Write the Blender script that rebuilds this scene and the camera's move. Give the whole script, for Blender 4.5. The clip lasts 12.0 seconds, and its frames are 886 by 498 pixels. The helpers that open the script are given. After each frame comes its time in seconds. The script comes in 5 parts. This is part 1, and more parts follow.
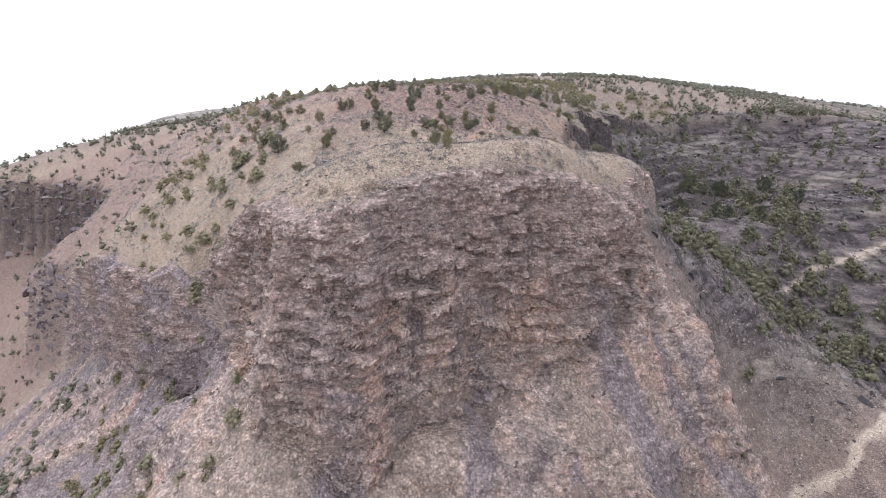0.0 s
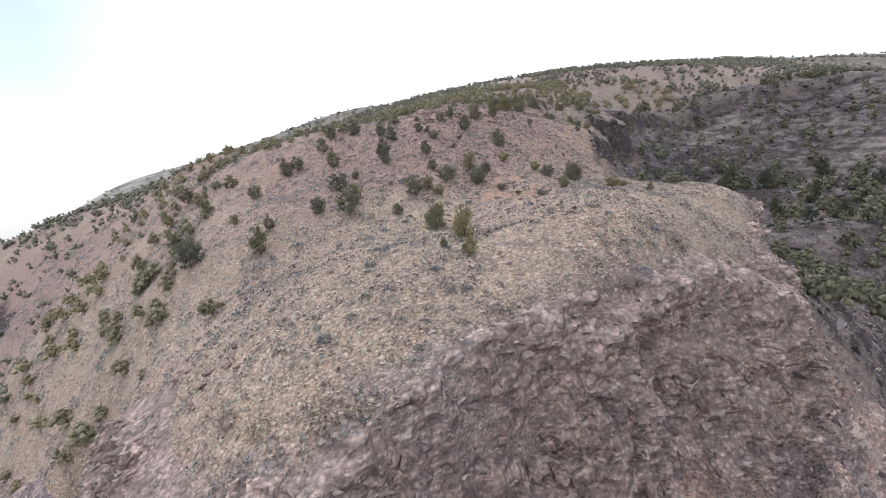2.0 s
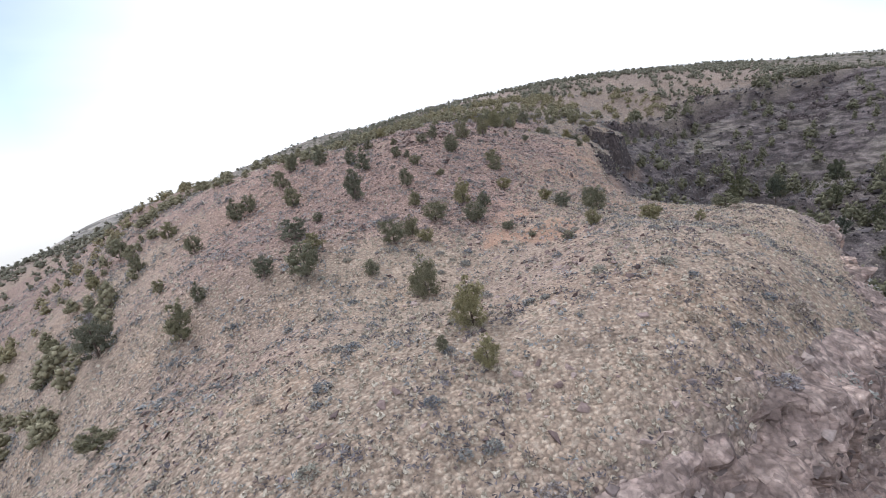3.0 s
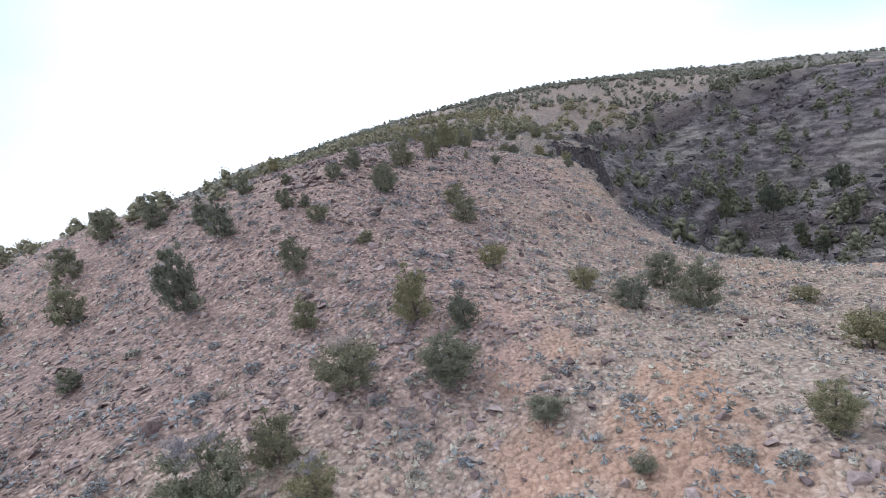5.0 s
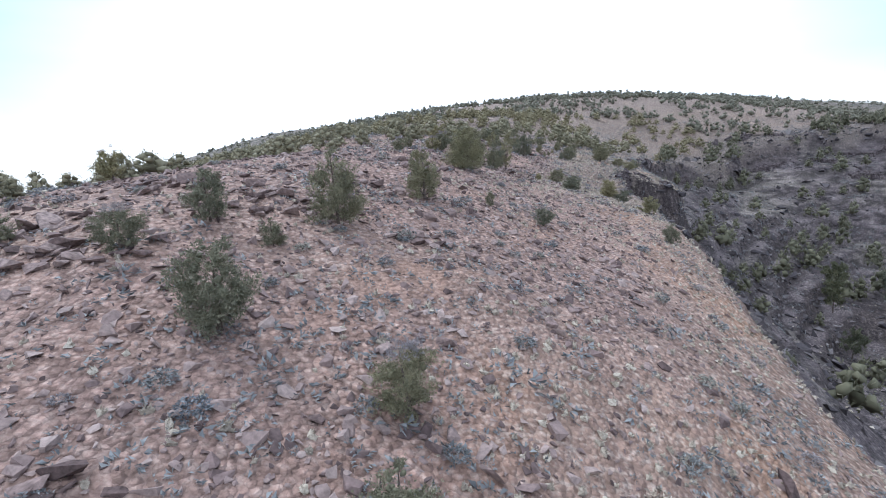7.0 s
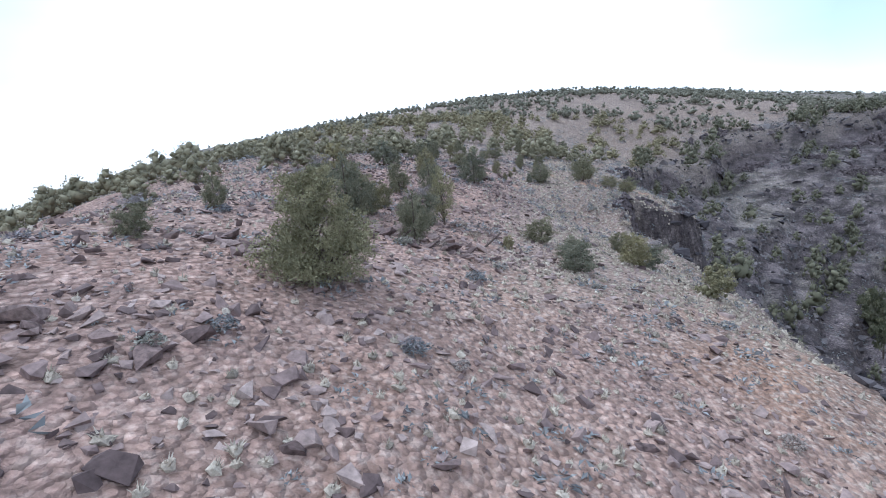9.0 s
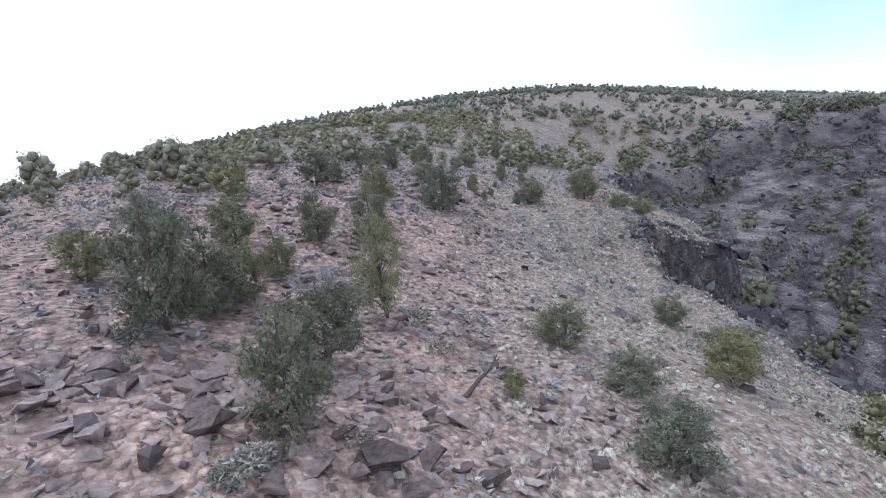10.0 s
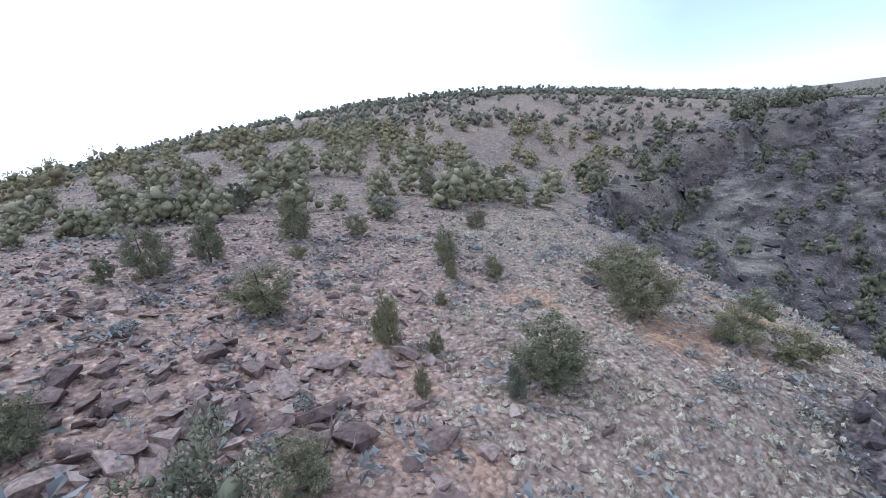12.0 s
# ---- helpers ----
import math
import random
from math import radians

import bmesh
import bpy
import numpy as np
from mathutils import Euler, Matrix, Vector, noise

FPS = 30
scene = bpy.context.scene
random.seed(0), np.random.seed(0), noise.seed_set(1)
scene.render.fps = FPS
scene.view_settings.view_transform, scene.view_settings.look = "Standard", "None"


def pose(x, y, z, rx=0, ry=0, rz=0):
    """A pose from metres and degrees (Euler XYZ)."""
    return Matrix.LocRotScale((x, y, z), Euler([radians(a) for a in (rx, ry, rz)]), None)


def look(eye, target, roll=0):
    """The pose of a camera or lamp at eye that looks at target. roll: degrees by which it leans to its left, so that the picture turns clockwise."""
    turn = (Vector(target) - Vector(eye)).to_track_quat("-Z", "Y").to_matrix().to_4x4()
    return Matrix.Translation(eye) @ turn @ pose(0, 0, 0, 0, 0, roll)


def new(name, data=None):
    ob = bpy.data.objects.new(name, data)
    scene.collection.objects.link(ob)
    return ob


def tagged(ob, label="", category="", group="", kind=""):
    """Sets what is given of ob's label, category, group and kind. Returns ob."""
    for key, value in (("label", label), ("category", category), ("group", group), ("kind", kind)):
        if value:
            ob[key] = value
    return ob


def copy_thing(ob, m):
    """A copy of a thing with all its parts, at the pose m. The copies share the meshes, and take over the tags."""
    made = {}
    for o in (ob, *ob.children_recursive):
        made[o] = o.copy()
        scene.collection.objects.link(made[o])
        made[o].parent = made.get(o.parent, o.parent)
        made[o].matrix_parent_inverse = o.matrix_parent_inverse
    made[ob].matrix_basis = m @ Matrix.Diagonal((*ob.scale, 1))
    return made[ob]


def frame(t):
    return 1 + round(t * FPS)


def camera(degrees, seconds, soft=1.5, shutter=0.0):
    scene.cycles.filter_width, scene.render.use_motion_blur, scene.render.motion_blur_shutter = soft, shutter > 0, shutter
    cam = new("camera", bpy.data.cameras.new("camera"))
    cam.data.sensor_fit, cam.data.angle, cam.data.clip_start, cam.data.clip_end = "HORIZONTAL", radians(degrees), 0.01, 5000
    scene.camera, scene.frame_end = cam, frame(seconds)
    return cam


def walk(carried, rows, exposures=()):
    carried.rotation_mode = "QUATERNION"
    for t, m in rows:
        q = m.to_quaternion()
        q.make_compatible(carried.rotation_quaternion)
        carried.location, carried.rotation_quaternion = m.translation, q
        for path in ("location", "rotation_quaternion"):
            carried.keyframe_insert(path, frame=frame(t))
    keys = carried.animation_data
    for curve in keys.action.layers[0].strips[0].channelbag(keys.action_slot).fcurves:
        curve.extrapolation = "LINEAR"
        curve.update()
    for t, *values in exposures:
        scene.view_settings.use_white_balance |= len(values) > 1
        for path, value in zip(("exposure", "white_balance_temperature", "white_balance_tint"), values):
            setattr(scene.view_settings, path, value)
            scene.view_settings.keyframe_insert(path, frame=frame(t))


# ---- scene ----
cam = camera(81.48, 12.0, soft=1.0)
rows = [
    (0, pose(-0.667, -27.4, 20.42, 73.156, -1.958, 0.29)),
    (0.5, pose(-1.758, -13.062, 22.5, 73.822, 0.071, 0.326)),
    (1, pose(-2.734, 0.197, 24.058, 74.285, 2.78, -0.264)),
    (1.5, pose(-3.495, 12.136, 24.695, 74.191, 5.169, -1.915)),
    (2, pose(-3.752, 22.856, 24.766, 74.379, 6.798, -3.24)),
    (2.5, pose(-3.659, 33.167, 24.609, 74.931, 8.41, -4.476)),
    (3, pose(-2.975, 43.645, 24.576, 76.101, 9.585, -5.532)),
    (3.2, pose(-2.607, 47.572, 24.53, 76.698, 9.726, -6.003)),
    (4.8, pose(1.469, 80.396, 23.961, 77.16, 12.644, -11.994)),
    (5, pose(2.378, 84.43, 23.814, 77.16, 12.338, -12.344)),
    (5.5, pose(4.966, 94.208, 23.778, 77.259, 11.757, -12.703)),
    (6, pose(7.939, 104.273, 24.318, 77.076, 9.741, -11.866)),
    (6.5, pose(10.975, 113.264, 25.108, 76.852, 6.371, -9.314)),
    (7, pose(13.586, 121.469, 25.546, 76.772, 3.857, -7.206)),
    (7.5, pose(16.059, 130.572, 25.784, 76.973, 4.274, -8.579)),
    (7.7, pose(17.059, 133.88, 25.84, 77.271, 5.328, -9.845)),
    (9.3, pose(25.442, 163.276, 26.351, 76.666, 6.141, -13.566)),
    (9.5, pose(26.484, 167.019, 26.395, 76.516, 6.179, -14.285)),
    (10, pose(29.529, 176.349, 26.493, 76.401, 6.362, -16.141)),
    (10.5, pose(32.766, 185.703, 26.721, 76.261, 6.505, -17.806)),
    (11, pose(36.019, 194.626, 26.924, 75.938, 7.645, -19.556)),
    (11.5, pose(39.276, 202.871, 27.18, 75.78, 8.535, -22.007)),
    (12, pose(42.689, 210.921, 27.532, 76.115, 8.448, -24.804)),
]
walk(cam, rows, exposures=((0.0, 0.92, 6000, 15), (1.0, 0.91, 5980, 14), (2.0, 0.64, 5950, 13), (3.2, 0.53, 5800, 12.5), (5.0, 0.55, 5480, 10.5), (7.5, 0.68, 5300, 9.5), (9.5, 0.68, 5130, 9), (12.0, 0.61, 5130, 9.5)))

# ---- sky and sun ----
SUN_TURN, SUN_RISE = radians(-40), radians(48)


def build_sky():
    world = bpy.data.worlds.new("sky")
    scene.world = world
    world.use_nodes = True
    nt = world.node_tree
    nt.nodes.clear()
    out = nt.nodes.new("ShaderNodeOutputWorld")
    blue = nt.nodes.new("ShaderNodeTexSky")
    blue.sky_type, blue.sun_disc = "NISHITA", False
    blue.sun_elevation, blue.sun_rotation = SUN_RISE, SUN_TURN
    blue.dust_density, blue.ozone_density, blue.altitude = 0.0, 3.0, 2500.0
    clear = nt.nodes.new("ShaderNodeBackground")
    clear.inputs["Strength"].default_value = 0.088
    cool = nt.nodes.new("ShaderNodeMix")
    cool.data_type, cool.blend_type = "RGBA", "MULTIPLY"
    cool.inputs[0].default_value, cool.inputs[7].default_value = 1.0, (1.08, 0.98, 0.99, 1)
    nt.links.new(blue.outputs[0], cool.inputs[6])
    nt.links.new(cool.outputs[2], clear.inputs["Color"])
    cloud = nt.nodes.new("ShaderNodeBackground")
    cloud.inputs["Color"].default_value = (1.0, 0.995, 0.99, 1)
    cloud.inputs["Strength"].default_value = 1.2
    coord = nt.nodes.new("ShaderNodeTexCoord")
    stretch = nt.nodes.new("ShaderNodeMapping")
    stretch.inputs["Scale"].default_value = (1.0, 1.0, 4.0)
    stretch.inputs["Location"].default_value = (0.3, 0.1, 0.2)
    cover = nt.nodes.new("ShaderNodeTexNoise")
    cover.inputs["Scale"].default_value, cover.inputs["Detail"].default_value = 1.6, 5.0
    # thick cloud straight ahead of the spur, thinner to both sides
    aside = nt.nodes.new("ShaderNodeVectorMath")
    aside.operation, aside.inputs[1].default_value = "DOT_PRODUCT", (math.cos(radians(10)), -math.sin(radians(10)), 0)
    size = nt.nodes.new("ShaderNodeMath")
    size.operation = "ABSOLUTE"
    puff = nt.nodes.new("ShaderNodeMath")
    puff.operation, puff.inputs[1].default_value, puff.inputs[2].default_value = "MULTIPLY_ADD", 0.3, 0.78
    thin = nt.nodes.new("ShaderNodeMath")
    thin.operation, thin.inputs[1].default_value = "MULTIPLY_ADD", -1.45
    ramp_ = nt.nodes.new("ShaderNodeValToRGB")
    ramp_.color_ramp.elements[0].position, ramp_.color_ramp.elements[0].color = 0.0, (0.28, 0.28, 0.28, 1)
    ramp_.color_ramp.elements[1].position = 0.55
    mix = nt.nodes.new("ShaderNodeMixShader")
    nt.links.new(coord.outputs["Generated"], stretch.inputs["Vector"])
    nt.links.new(coord.outputs["Generated"], aside.inputs[0])
    nt.links.new(stretch.outputs[0], cover.inputs["Vector"])
    nt.links.new(aside.outputs["Value"], size.inputs[0])
    nt.links.new(size.outputs[0], thin.inputs[0])
    nt.links.new(cover.outputs[0], puff.inputs[0])
    nt.links.new(puff.outputs[0], thin.inputs[2])
    nt.links.new(thin.outputs[0], ramp_.inputs[0])
    nt.links.new(ramp_.outputs[0], mix.inputs[0])
    nt.links.new(clear.outputs[0], mix.inputs[1])
    nt.links.new(cloud.outputs[0], mix.inputs[2])
    nt.links.new(mix.outputs[0], out.inputs[0])
    lamp = bpy.data.lights.new("sun", "SUN")
    lamp.energy, lamp.angle, lamp.color = 1.3, radians(12), (1.0, 0.97, 0.93)
    ob = new("sun", lamp)
    d = Vector((math.sin(SUN_TURN) * math.cos(SUN_RISE), math.cos(SUN_TURN) * math.cos(SUN_RISE), math.sin(SUN_RISE)))
    ob.matrix_world = look(d * 400, (0, 0, 0))


build_sky()


# ---- the lie of the land ----
# Three nested sets of spline heights: the region, the valley and the spur, over a stepped rim of cliffs.
REGION_X = [-1120.0, -490.0, -210.0, -70.0, 42.0, 154.0, 266.0, 490.0, 1120.0]
REGION_Y = [-420.0, 0.0, 84.0, 168.0, 252.0, 350.0, 490.0, 840.0, 1680.0]
REGION_Z = [
    [-126.2, -197.8, -221.4, -283.7, -335.7, -362.5, -332.7, -272.2, -45.4],
    [-151.7, -162.5, -167.2, -153.5, -133.6, -132.6, -114.9, -64.3, 33.2],
    [-151.2, -108.6, -148.2, -86.9, -19.3, -22.6, -13.5, 8.5, 21.4],
    [-173.7, -36.7, -18.6, 11.4, 15.5, 11.1, 20.0, 28.3, -14.6],
    [-184.2, -26.2, 0.8, 11.2, 22.9, 27.1, 36.5, 18.3, -47.1],
    [-152.8, -82.1, -79.3, -27.2, -13.3, 22.4, 39.1, 32.0, -29.5],
    [-130.7, -33.5, -0.9, -4.0, 8.0, 15.2, 32.9, 34.1, -17.1],
    [-84.9, -27.4, -4.6, 14.8, 9.1, -4.5, 8.8, 30.0, -23.8],
    [7.4, -49.1, -49.6, -18.9, -3.4, 5.1, 6.5, 13.3, -27.6],
]
VALLEY_X = [-112.0, -70.0, -28.0, 7.0, 42.0, 77.0, 112.0, 154.0, 210.0]
VALLEY_Y = [28.0, 63.0, 98.0, 133.0, 168.0, 203.0, 238.0, 273.0, 308.0, 357.0]
VALLEY_Z = [
    [-1.8, -3.3, 1.9, 3.8, -3.4, 0.9, 4.5, 1.7, 0.5, 0.4],
    [1.2, -15.8, -6.1, 0.4, -0.9, -1.3, 0.6, -0.6, 0.4, 1.1],
    [-1.5, 5.6, -0.0, -1.3, 1.3, -5.6, -7.8, -3.2, -0.3, 2.5],
    [-6.7, -0.3, -4.4, -1.2, 2.7, 0.0, -1.0, -2.3, -0.4, 1.6],
    [-23.0, -5.6, -0.2, -1.5, 2.2, 0.4, -0.3, -2.9, 1.1, 1.6],
    [7.2, -19.2, 0.6, 1.2, -9.5, -2.2, 2.0, 2.1, 2.1, 3.2],
    [-0.1, 20.3, 15.2, 1.4, 4.2, -11.7, -2.4, 2.8, -1.4, 4.0],
    [2.7, 9.2, 11.1, 12.0, 7.0, 10.8, -2.5, 2.4, 0.5, -0.1],
    [0.0, 1.4, 1.0, 4.9, 3.1, 0.7, -11.7, -7.7, 8.8, -14.4],
]
SPUR_X = [-63.0, -44.8, -28.0, -12.6, 2.8, 16.8, 30.8, 46.2, 64.4]
SPUR_Y = [37.8, 50.4, 63.0, 75.6, 89.6, 106.4, 126.0, 145.6, 165.2, 190.4, 224.0]
SPUR_Z = [
    [1.5, -10.1, 8.4, -28.9, -10.5, -0.2, -1.1, -1.5, -1.3, -0.3, 0.3],
    [-5.2, -3.4, -7.0, -4.5, -2.0, 0.6, 0.2, 1.0, 0.4, -0.3, 0.0],
    [4.6, -3.1, -3.9, -3.5, -3.9, 1.1, -0.1, 0.9, -0.0, -0.3, -0.3],
    [0.3, 0.1, -0.5, -1.2, -1.8, 0.4, 0.0, 0.3, -0.7, -1.0, -1.1],
    [15.5, 3.7, 1.5, 2.0, -0.1, 0.2, 0.3, 1.3, 1.3, -0.7, -1.7],
    [-8.1, 2.0, 0.5, 3.9, 3.4, 0.6, -0.7, -0.2, -0.2, 1.2, 0.4],
    [-12.0, -2.5, -10.3, -2.6, 1.6, -0.2, -1.9, -1.3, -1.9, -0.5, 2.9],
    [1.8, -8.7, -8.8, -8.0, -1.7, 3.4, -0.8, -3.1, 0.6, 0.2, -1.7],
    [-1.4, 4.7, -11.3, 11.0, 2.4, 0.2, 0.9, 1.7, -0.1, -0.5, -12.7],
]
# The rim of the upland: x, y and the height of the crag below it.
RIM = [
    (-440, 292, 26), (-330, 266, 30), (-260, 247, 31), (-210, 231, 31), (-174, 210, 30), (-150, 193, 23), (-137, 182, 13), (-142, 173, 11), (-158, 172, 20), (-166, 167, 27),
    (-142, 152, 27), (-115, 128, 25), (-90, 105.5, 23), (-68, 89, 21), (-46, 77, 19), (-32.5, 68, 20), (-24, 51.6, 32),
    (-12.6, 49.0, 42), (-4.2, 57.2, 42), (5.6, 61.8, 42), (14, 65.2, 36), (22.6, 69.8, 26), (32.5, 74.0, 18),
    (40, 85, 11), (46.8, 100.4, 8), (56, 112.4, 8.4), (50.4, 124.6, 9.8), (36.4, 133, 5.6), (37.8, 145.6, 4.2),
    (42, 158.2, 4.2), (46.2, 173.6, 5.6), (56, 187.6, 9.8), (60.6, 196, 11), (59.6, 206, 10), (60.0, 213.5, 11),
    (62.2, 219.2, 13), (67.5, 221.0, 14), (72.2, 220.6, 14), (76.5, 223.4, 13), (80.0, 231, 9.5), (80, 243, 6.5),
    (81.5, 255, 6), (88.5, 264.5, 7.5), (97.5, 276, 8), (108, 289, 7), (123.2, 300, 6),
    (145.6, 303.8, 8.4), (159.6, 317.8, 7), (184.8, 317.8, 7), (210, 324.8, 7), (246.4, 327.6, 7), (287, 344.4, 5.6),
]


def smooth(t):
    t = np.clip(t, 0, 1)
    return t * t * (3 - 2 * t)


def spline_weights(knots, q):
    k = np.asarray(knots, float)
    n, h = len(k), np.diff(k)
    a, b = np.eye(n), np.zeros((n, n))
    for i in range(1, n - 1):
        a[i, i - 1:i + 2] = h[i - 1], 2 * (h[i - 1] + h[i]), h[i]
        b[i, i - 1:i + 2] = 6 / h[i - 1], -6 / h[i - 1] - 6 / h[i], 6 / h[i]
    bend = np.linalg.solve(a, b)
    q = np.clip(np.asarray(q, float), k[0], k[-1])
    i = np.clip(np.searchsorted(k, q) - 1, 0, n - 2)
    v = ((q - k[i]) / h[i])[:, None]
    u, e, hh = 1 - v, np.eye(n), h[i][:, None]
    return u * e[i] + v * e[i + 1] + hh ** 2 / 6 * ((u ** 3 - u) * bend[i] + (v ** 3 - v) * bend[i + 1])


def fade_in(knots, q, edge):
    return smooth((q - knots[0]) / edge) * smooth((knots[-1] - q) / edge)


def rim_distance(x, y):
    """How far outside (+) or inside (-) the rim a place lies, and the height of the crag there."""
    best, drop, total = np.full(len(x), 1e9), np.zeros(len(x)), np.zeros(len(x))
    for (ax, ay, ad), (bx, by, bd) in zip(RIM[:-1], RIM[1:]):
        ex, ey = bx - ax, by - ay
        t = np.clip(((x - ax) * ex + (y - ay) * ey) / (ex * ex + ey * ey), 0, 1)
        d = np.hypot(x - ax - t * ex, y - ay - t * ey)
        best, w = np.minimum(best, d), 1 / (d * d + 7.84) ** 2
        drop, total = drop + w * (ad + t * (bd - ad)), total + w
    ring = [p[:2] for p in RIM] + [(1260, 420), (1260, 4200), (-4200, 4200), (-4200, 420)]
    inside = np.zeros(len(x), bool)
    for (x0, y0), (x1, y1) in zip(ring, ring[1:] + ring[:1]):
        inside ^= ((y0 > y) != (y1 > y)) & (x < x0 + (y - y0) * (x1 - x0) / ((y1 - y0) or 1e-9))
    ends = np.clip(np.hypot(x - RIM[0][0], y - RIM[0][1]) / 56, 0, 1) * np.clip(np.hypot(x - RIM[-1][0], y - RIM[-1][1]) / 56, 0, 1)
    return np.where(inside, -best, best), drop / total * ends * (1 - smooth((best - 84) / 168))


def hash2(i, j, seed):
    v = np.sin(i * 127.1 + j * 311.7 + seed * 74.7) * 43758.5453
    return v - np.floor(v)


def value_noise(x, y, size, seed=0):
    """Smooth noise from -1 to 1 with lumps of that size."""
    x, y = x / size + 1000.3, y / size + 1000.7
    i, j = np.floor(x), np.floor(y)
    u, v = x - i, y - j
    u, v = u * u * (3 - 2 * u), v * v * (3 - 2 * v)
    top = hash2(i, j, seed) * (1 - u) + hash2(i + 1, j, seed) * u
    low = hash2(i, j + 1, seed) * (1 - u) + hash2(i + 1, j + 1, seed) * u
    return 2 * (top * (1 - v) + low * v) - 1


def fractal(x, y, size, octaves, seed=0):
    total, amp = 0, 1.0
    for k in range(octaves):
        total = total + amp * value_noise(x * math.cos(k) - y * math.sin(k), x * math.sin(k) + y * math.cos(k), size, seed + k)
        size, amp = size * 0.5, amp * 0.5
    return total


def spline_land(x, y):
    z = np.einsum("ni,ij,nj->n", spline_weights(REGION_X, x), np.array(REGION_Z), spline_weights(REGION_Y, y))
    for kx, ky, kz, edge in ((VALLEY_X, VALLEY_Y, VALLEY_Z, 28), (SPUR_X, SPUR_Y, SPUR_Z, 12.6)):
        v = np.einsum("ni,ij,nj->n", spline_weights(kx, x), np.array(kz), spline_weights(ky, y))
        z = z + v * fade_in(kx, x, edge) * fade_in(ky, y, edge)
    return z


def land(x, y, rough=True):
    """Height of the ground, and how craggy it is (0 to 1). rough: with ledges and broken ground."""
    x, y = np.ravel(x).astype(float), np.ravel(y).astype(float)
    s, drop = rim_distance(x, y)
    wide = 1.6 + 0.15 * drop
    jag = fractal(x, y, 9.0, 4, 3) * np.minimum(0.14 * drop, 2.2)
    v = (s + jag) / wide + 0.1
    # ledges: the face goes down in uneven steps
    steps = np.maximum(drop / 5.0, 1.0)
    q = np.clip(v, 0, 1) * steps
    ledged = (np.floor(q) + smooth((q - np.floor(q) - 0.3) / 0.55)) / steps
    mix = np.clip((drop - 6) / 10, 0, 0.75) * rough * (y > 125)
    face = np.where(v > 1, 1.0, smooth(v) * (1 - mix) + ledged * mix)
    z = spline_land(x, y) - drop * face
    crag = smooth(1 - np.abs(v - 0.45) / 1.0) * np.clip(drop / 9, 0, 1)
    # broken ground: rough on the crags and in the valley, fine on the slopes
    r = np.hypot(x, y - 120)
    near = 1 - smooth((r - 250) / 300)
    if not rough:
        return z, crag
    z = z + fractal(x, y, 14.0, 3, 11) * 0.45 * near + fractal(x, y, 2.6, 3, 21) * (0.1 + 0.45 * crag * (y > 125)) * near
    # terraces of lava on the valley's far wall and along the upland's left edge
    band = smooth((s - 6) / 14) * smooth((x - 60) / 30) * smooth((y - 140) / 60) * (1 - smooth((r - 330) / 120))
    terrace = 4.2
    k = (z + fractal(x, y, 25.0, 3, 41) * 1.6) / terrace
    z = z + band * 0.8 * terrace * (np.floor(k) + smooth((k - np.floor(k) - 0.55) / 0.4) - k)
    part_ = k - np.floor(k)
    bands = band * smooth((part_ - 0.5) / 0.12) * smooth((1.0 - part_) / 0.12) * smooth((fractal(x, y, 45.0, 3, 43) + 0.25) / 0.3)
    # swells far off on the skyline
    z = z + 3 * np.exp(-((x + 140) / 90) ** 2 - ((y - 735) / 80) ** 2) + 4 * np.exp(-((x + 70) / 60) ** 2 - ((y - 725) / 50) ** 2) + 24 * np.exp(-((x + 380) / 110) ** 2 - ((y - 655) / 80) ** 2)
    # far plains
    out = smooth((r - 1000) / 1500)
    west_side = smooth((-x - 0.25 * y + 150) / 500)
    z = z * (1 - out) + out * (-135 - west_side * (60 + 0.16 * np.maximum(r - 900, 0)) + 10 * fractal(x, y, 900, 3, 61))
    # the upland falls away to the east, and the spur's west shoulder sags
    z = z - 30 * smooth((x - 0.35 * (y - 800) - 640) / 330) * (1 - out)
    z = z - 1.1 * np.exp(-((x + 38) / 14) ** 2 - ((y - 168) / 16) ** 2)
    # a blue mountain a long way off
    z = z + 52 * np.exp(-((x - 3000) / 420) ** 2 - ((y - 1650) / 600) ** 2) * smooth((r - 1500) / 800)
    return z, np.maximum(crag, bands)


def slope_of(x, y):
    z0, _ = land(x, y)
    zx, _ = land(x + 0.8, y)
    zy, _ = land(x, y + 0.8)
    return (zx - z0) / 0.8, (zy - z0) / 0.8


def ridge_x(y):
    """The line of the spur's crest that runs up to the hill."""
    return np.interp(y, [40, 80, 110, 135, 165, 190, 215, 260], [-2, 2, 8, 14, 24, 34, 44, 62])


def off_crest(x, y):
    return np.abs(x - ridge_x(y))


def valley_part(x, y):
    """1 in the dark lava valley beyond the rim, 0 on the upland and on the front slope."""
    s, drop = rim_distance(x, y)
    return smooth((s + 15 * smooth((x - 100) / 25) * smooth((y - 272) / 20) - 1) / 6) * smooth((x - 34 - (y < 95) * 20) / 14) * smooth((y - 60) / 40)


def track_part(x, y):
    """1 on the pale dirt tracks of the valley floor."""
    best = np.full(len(x), 1e9)
    for line in TRACKS:
        for (ax, ay), (bx, by) in zip(line[:-1], line[1:]):
            ex, ey = bx - ax, by - ay
            t = np.clip(((x - ax) * ex + (y - ay) * ey) / (ex * ex + ey * ey), 0, 1)
            best = np.minimum(best, np.hypot(x - ax - t * ex, y - ay - t * ey))
    return 1 - smooth((best + 0.8 * value_noise(x, y, 3.0, 55) - 0.7) / 0.8)


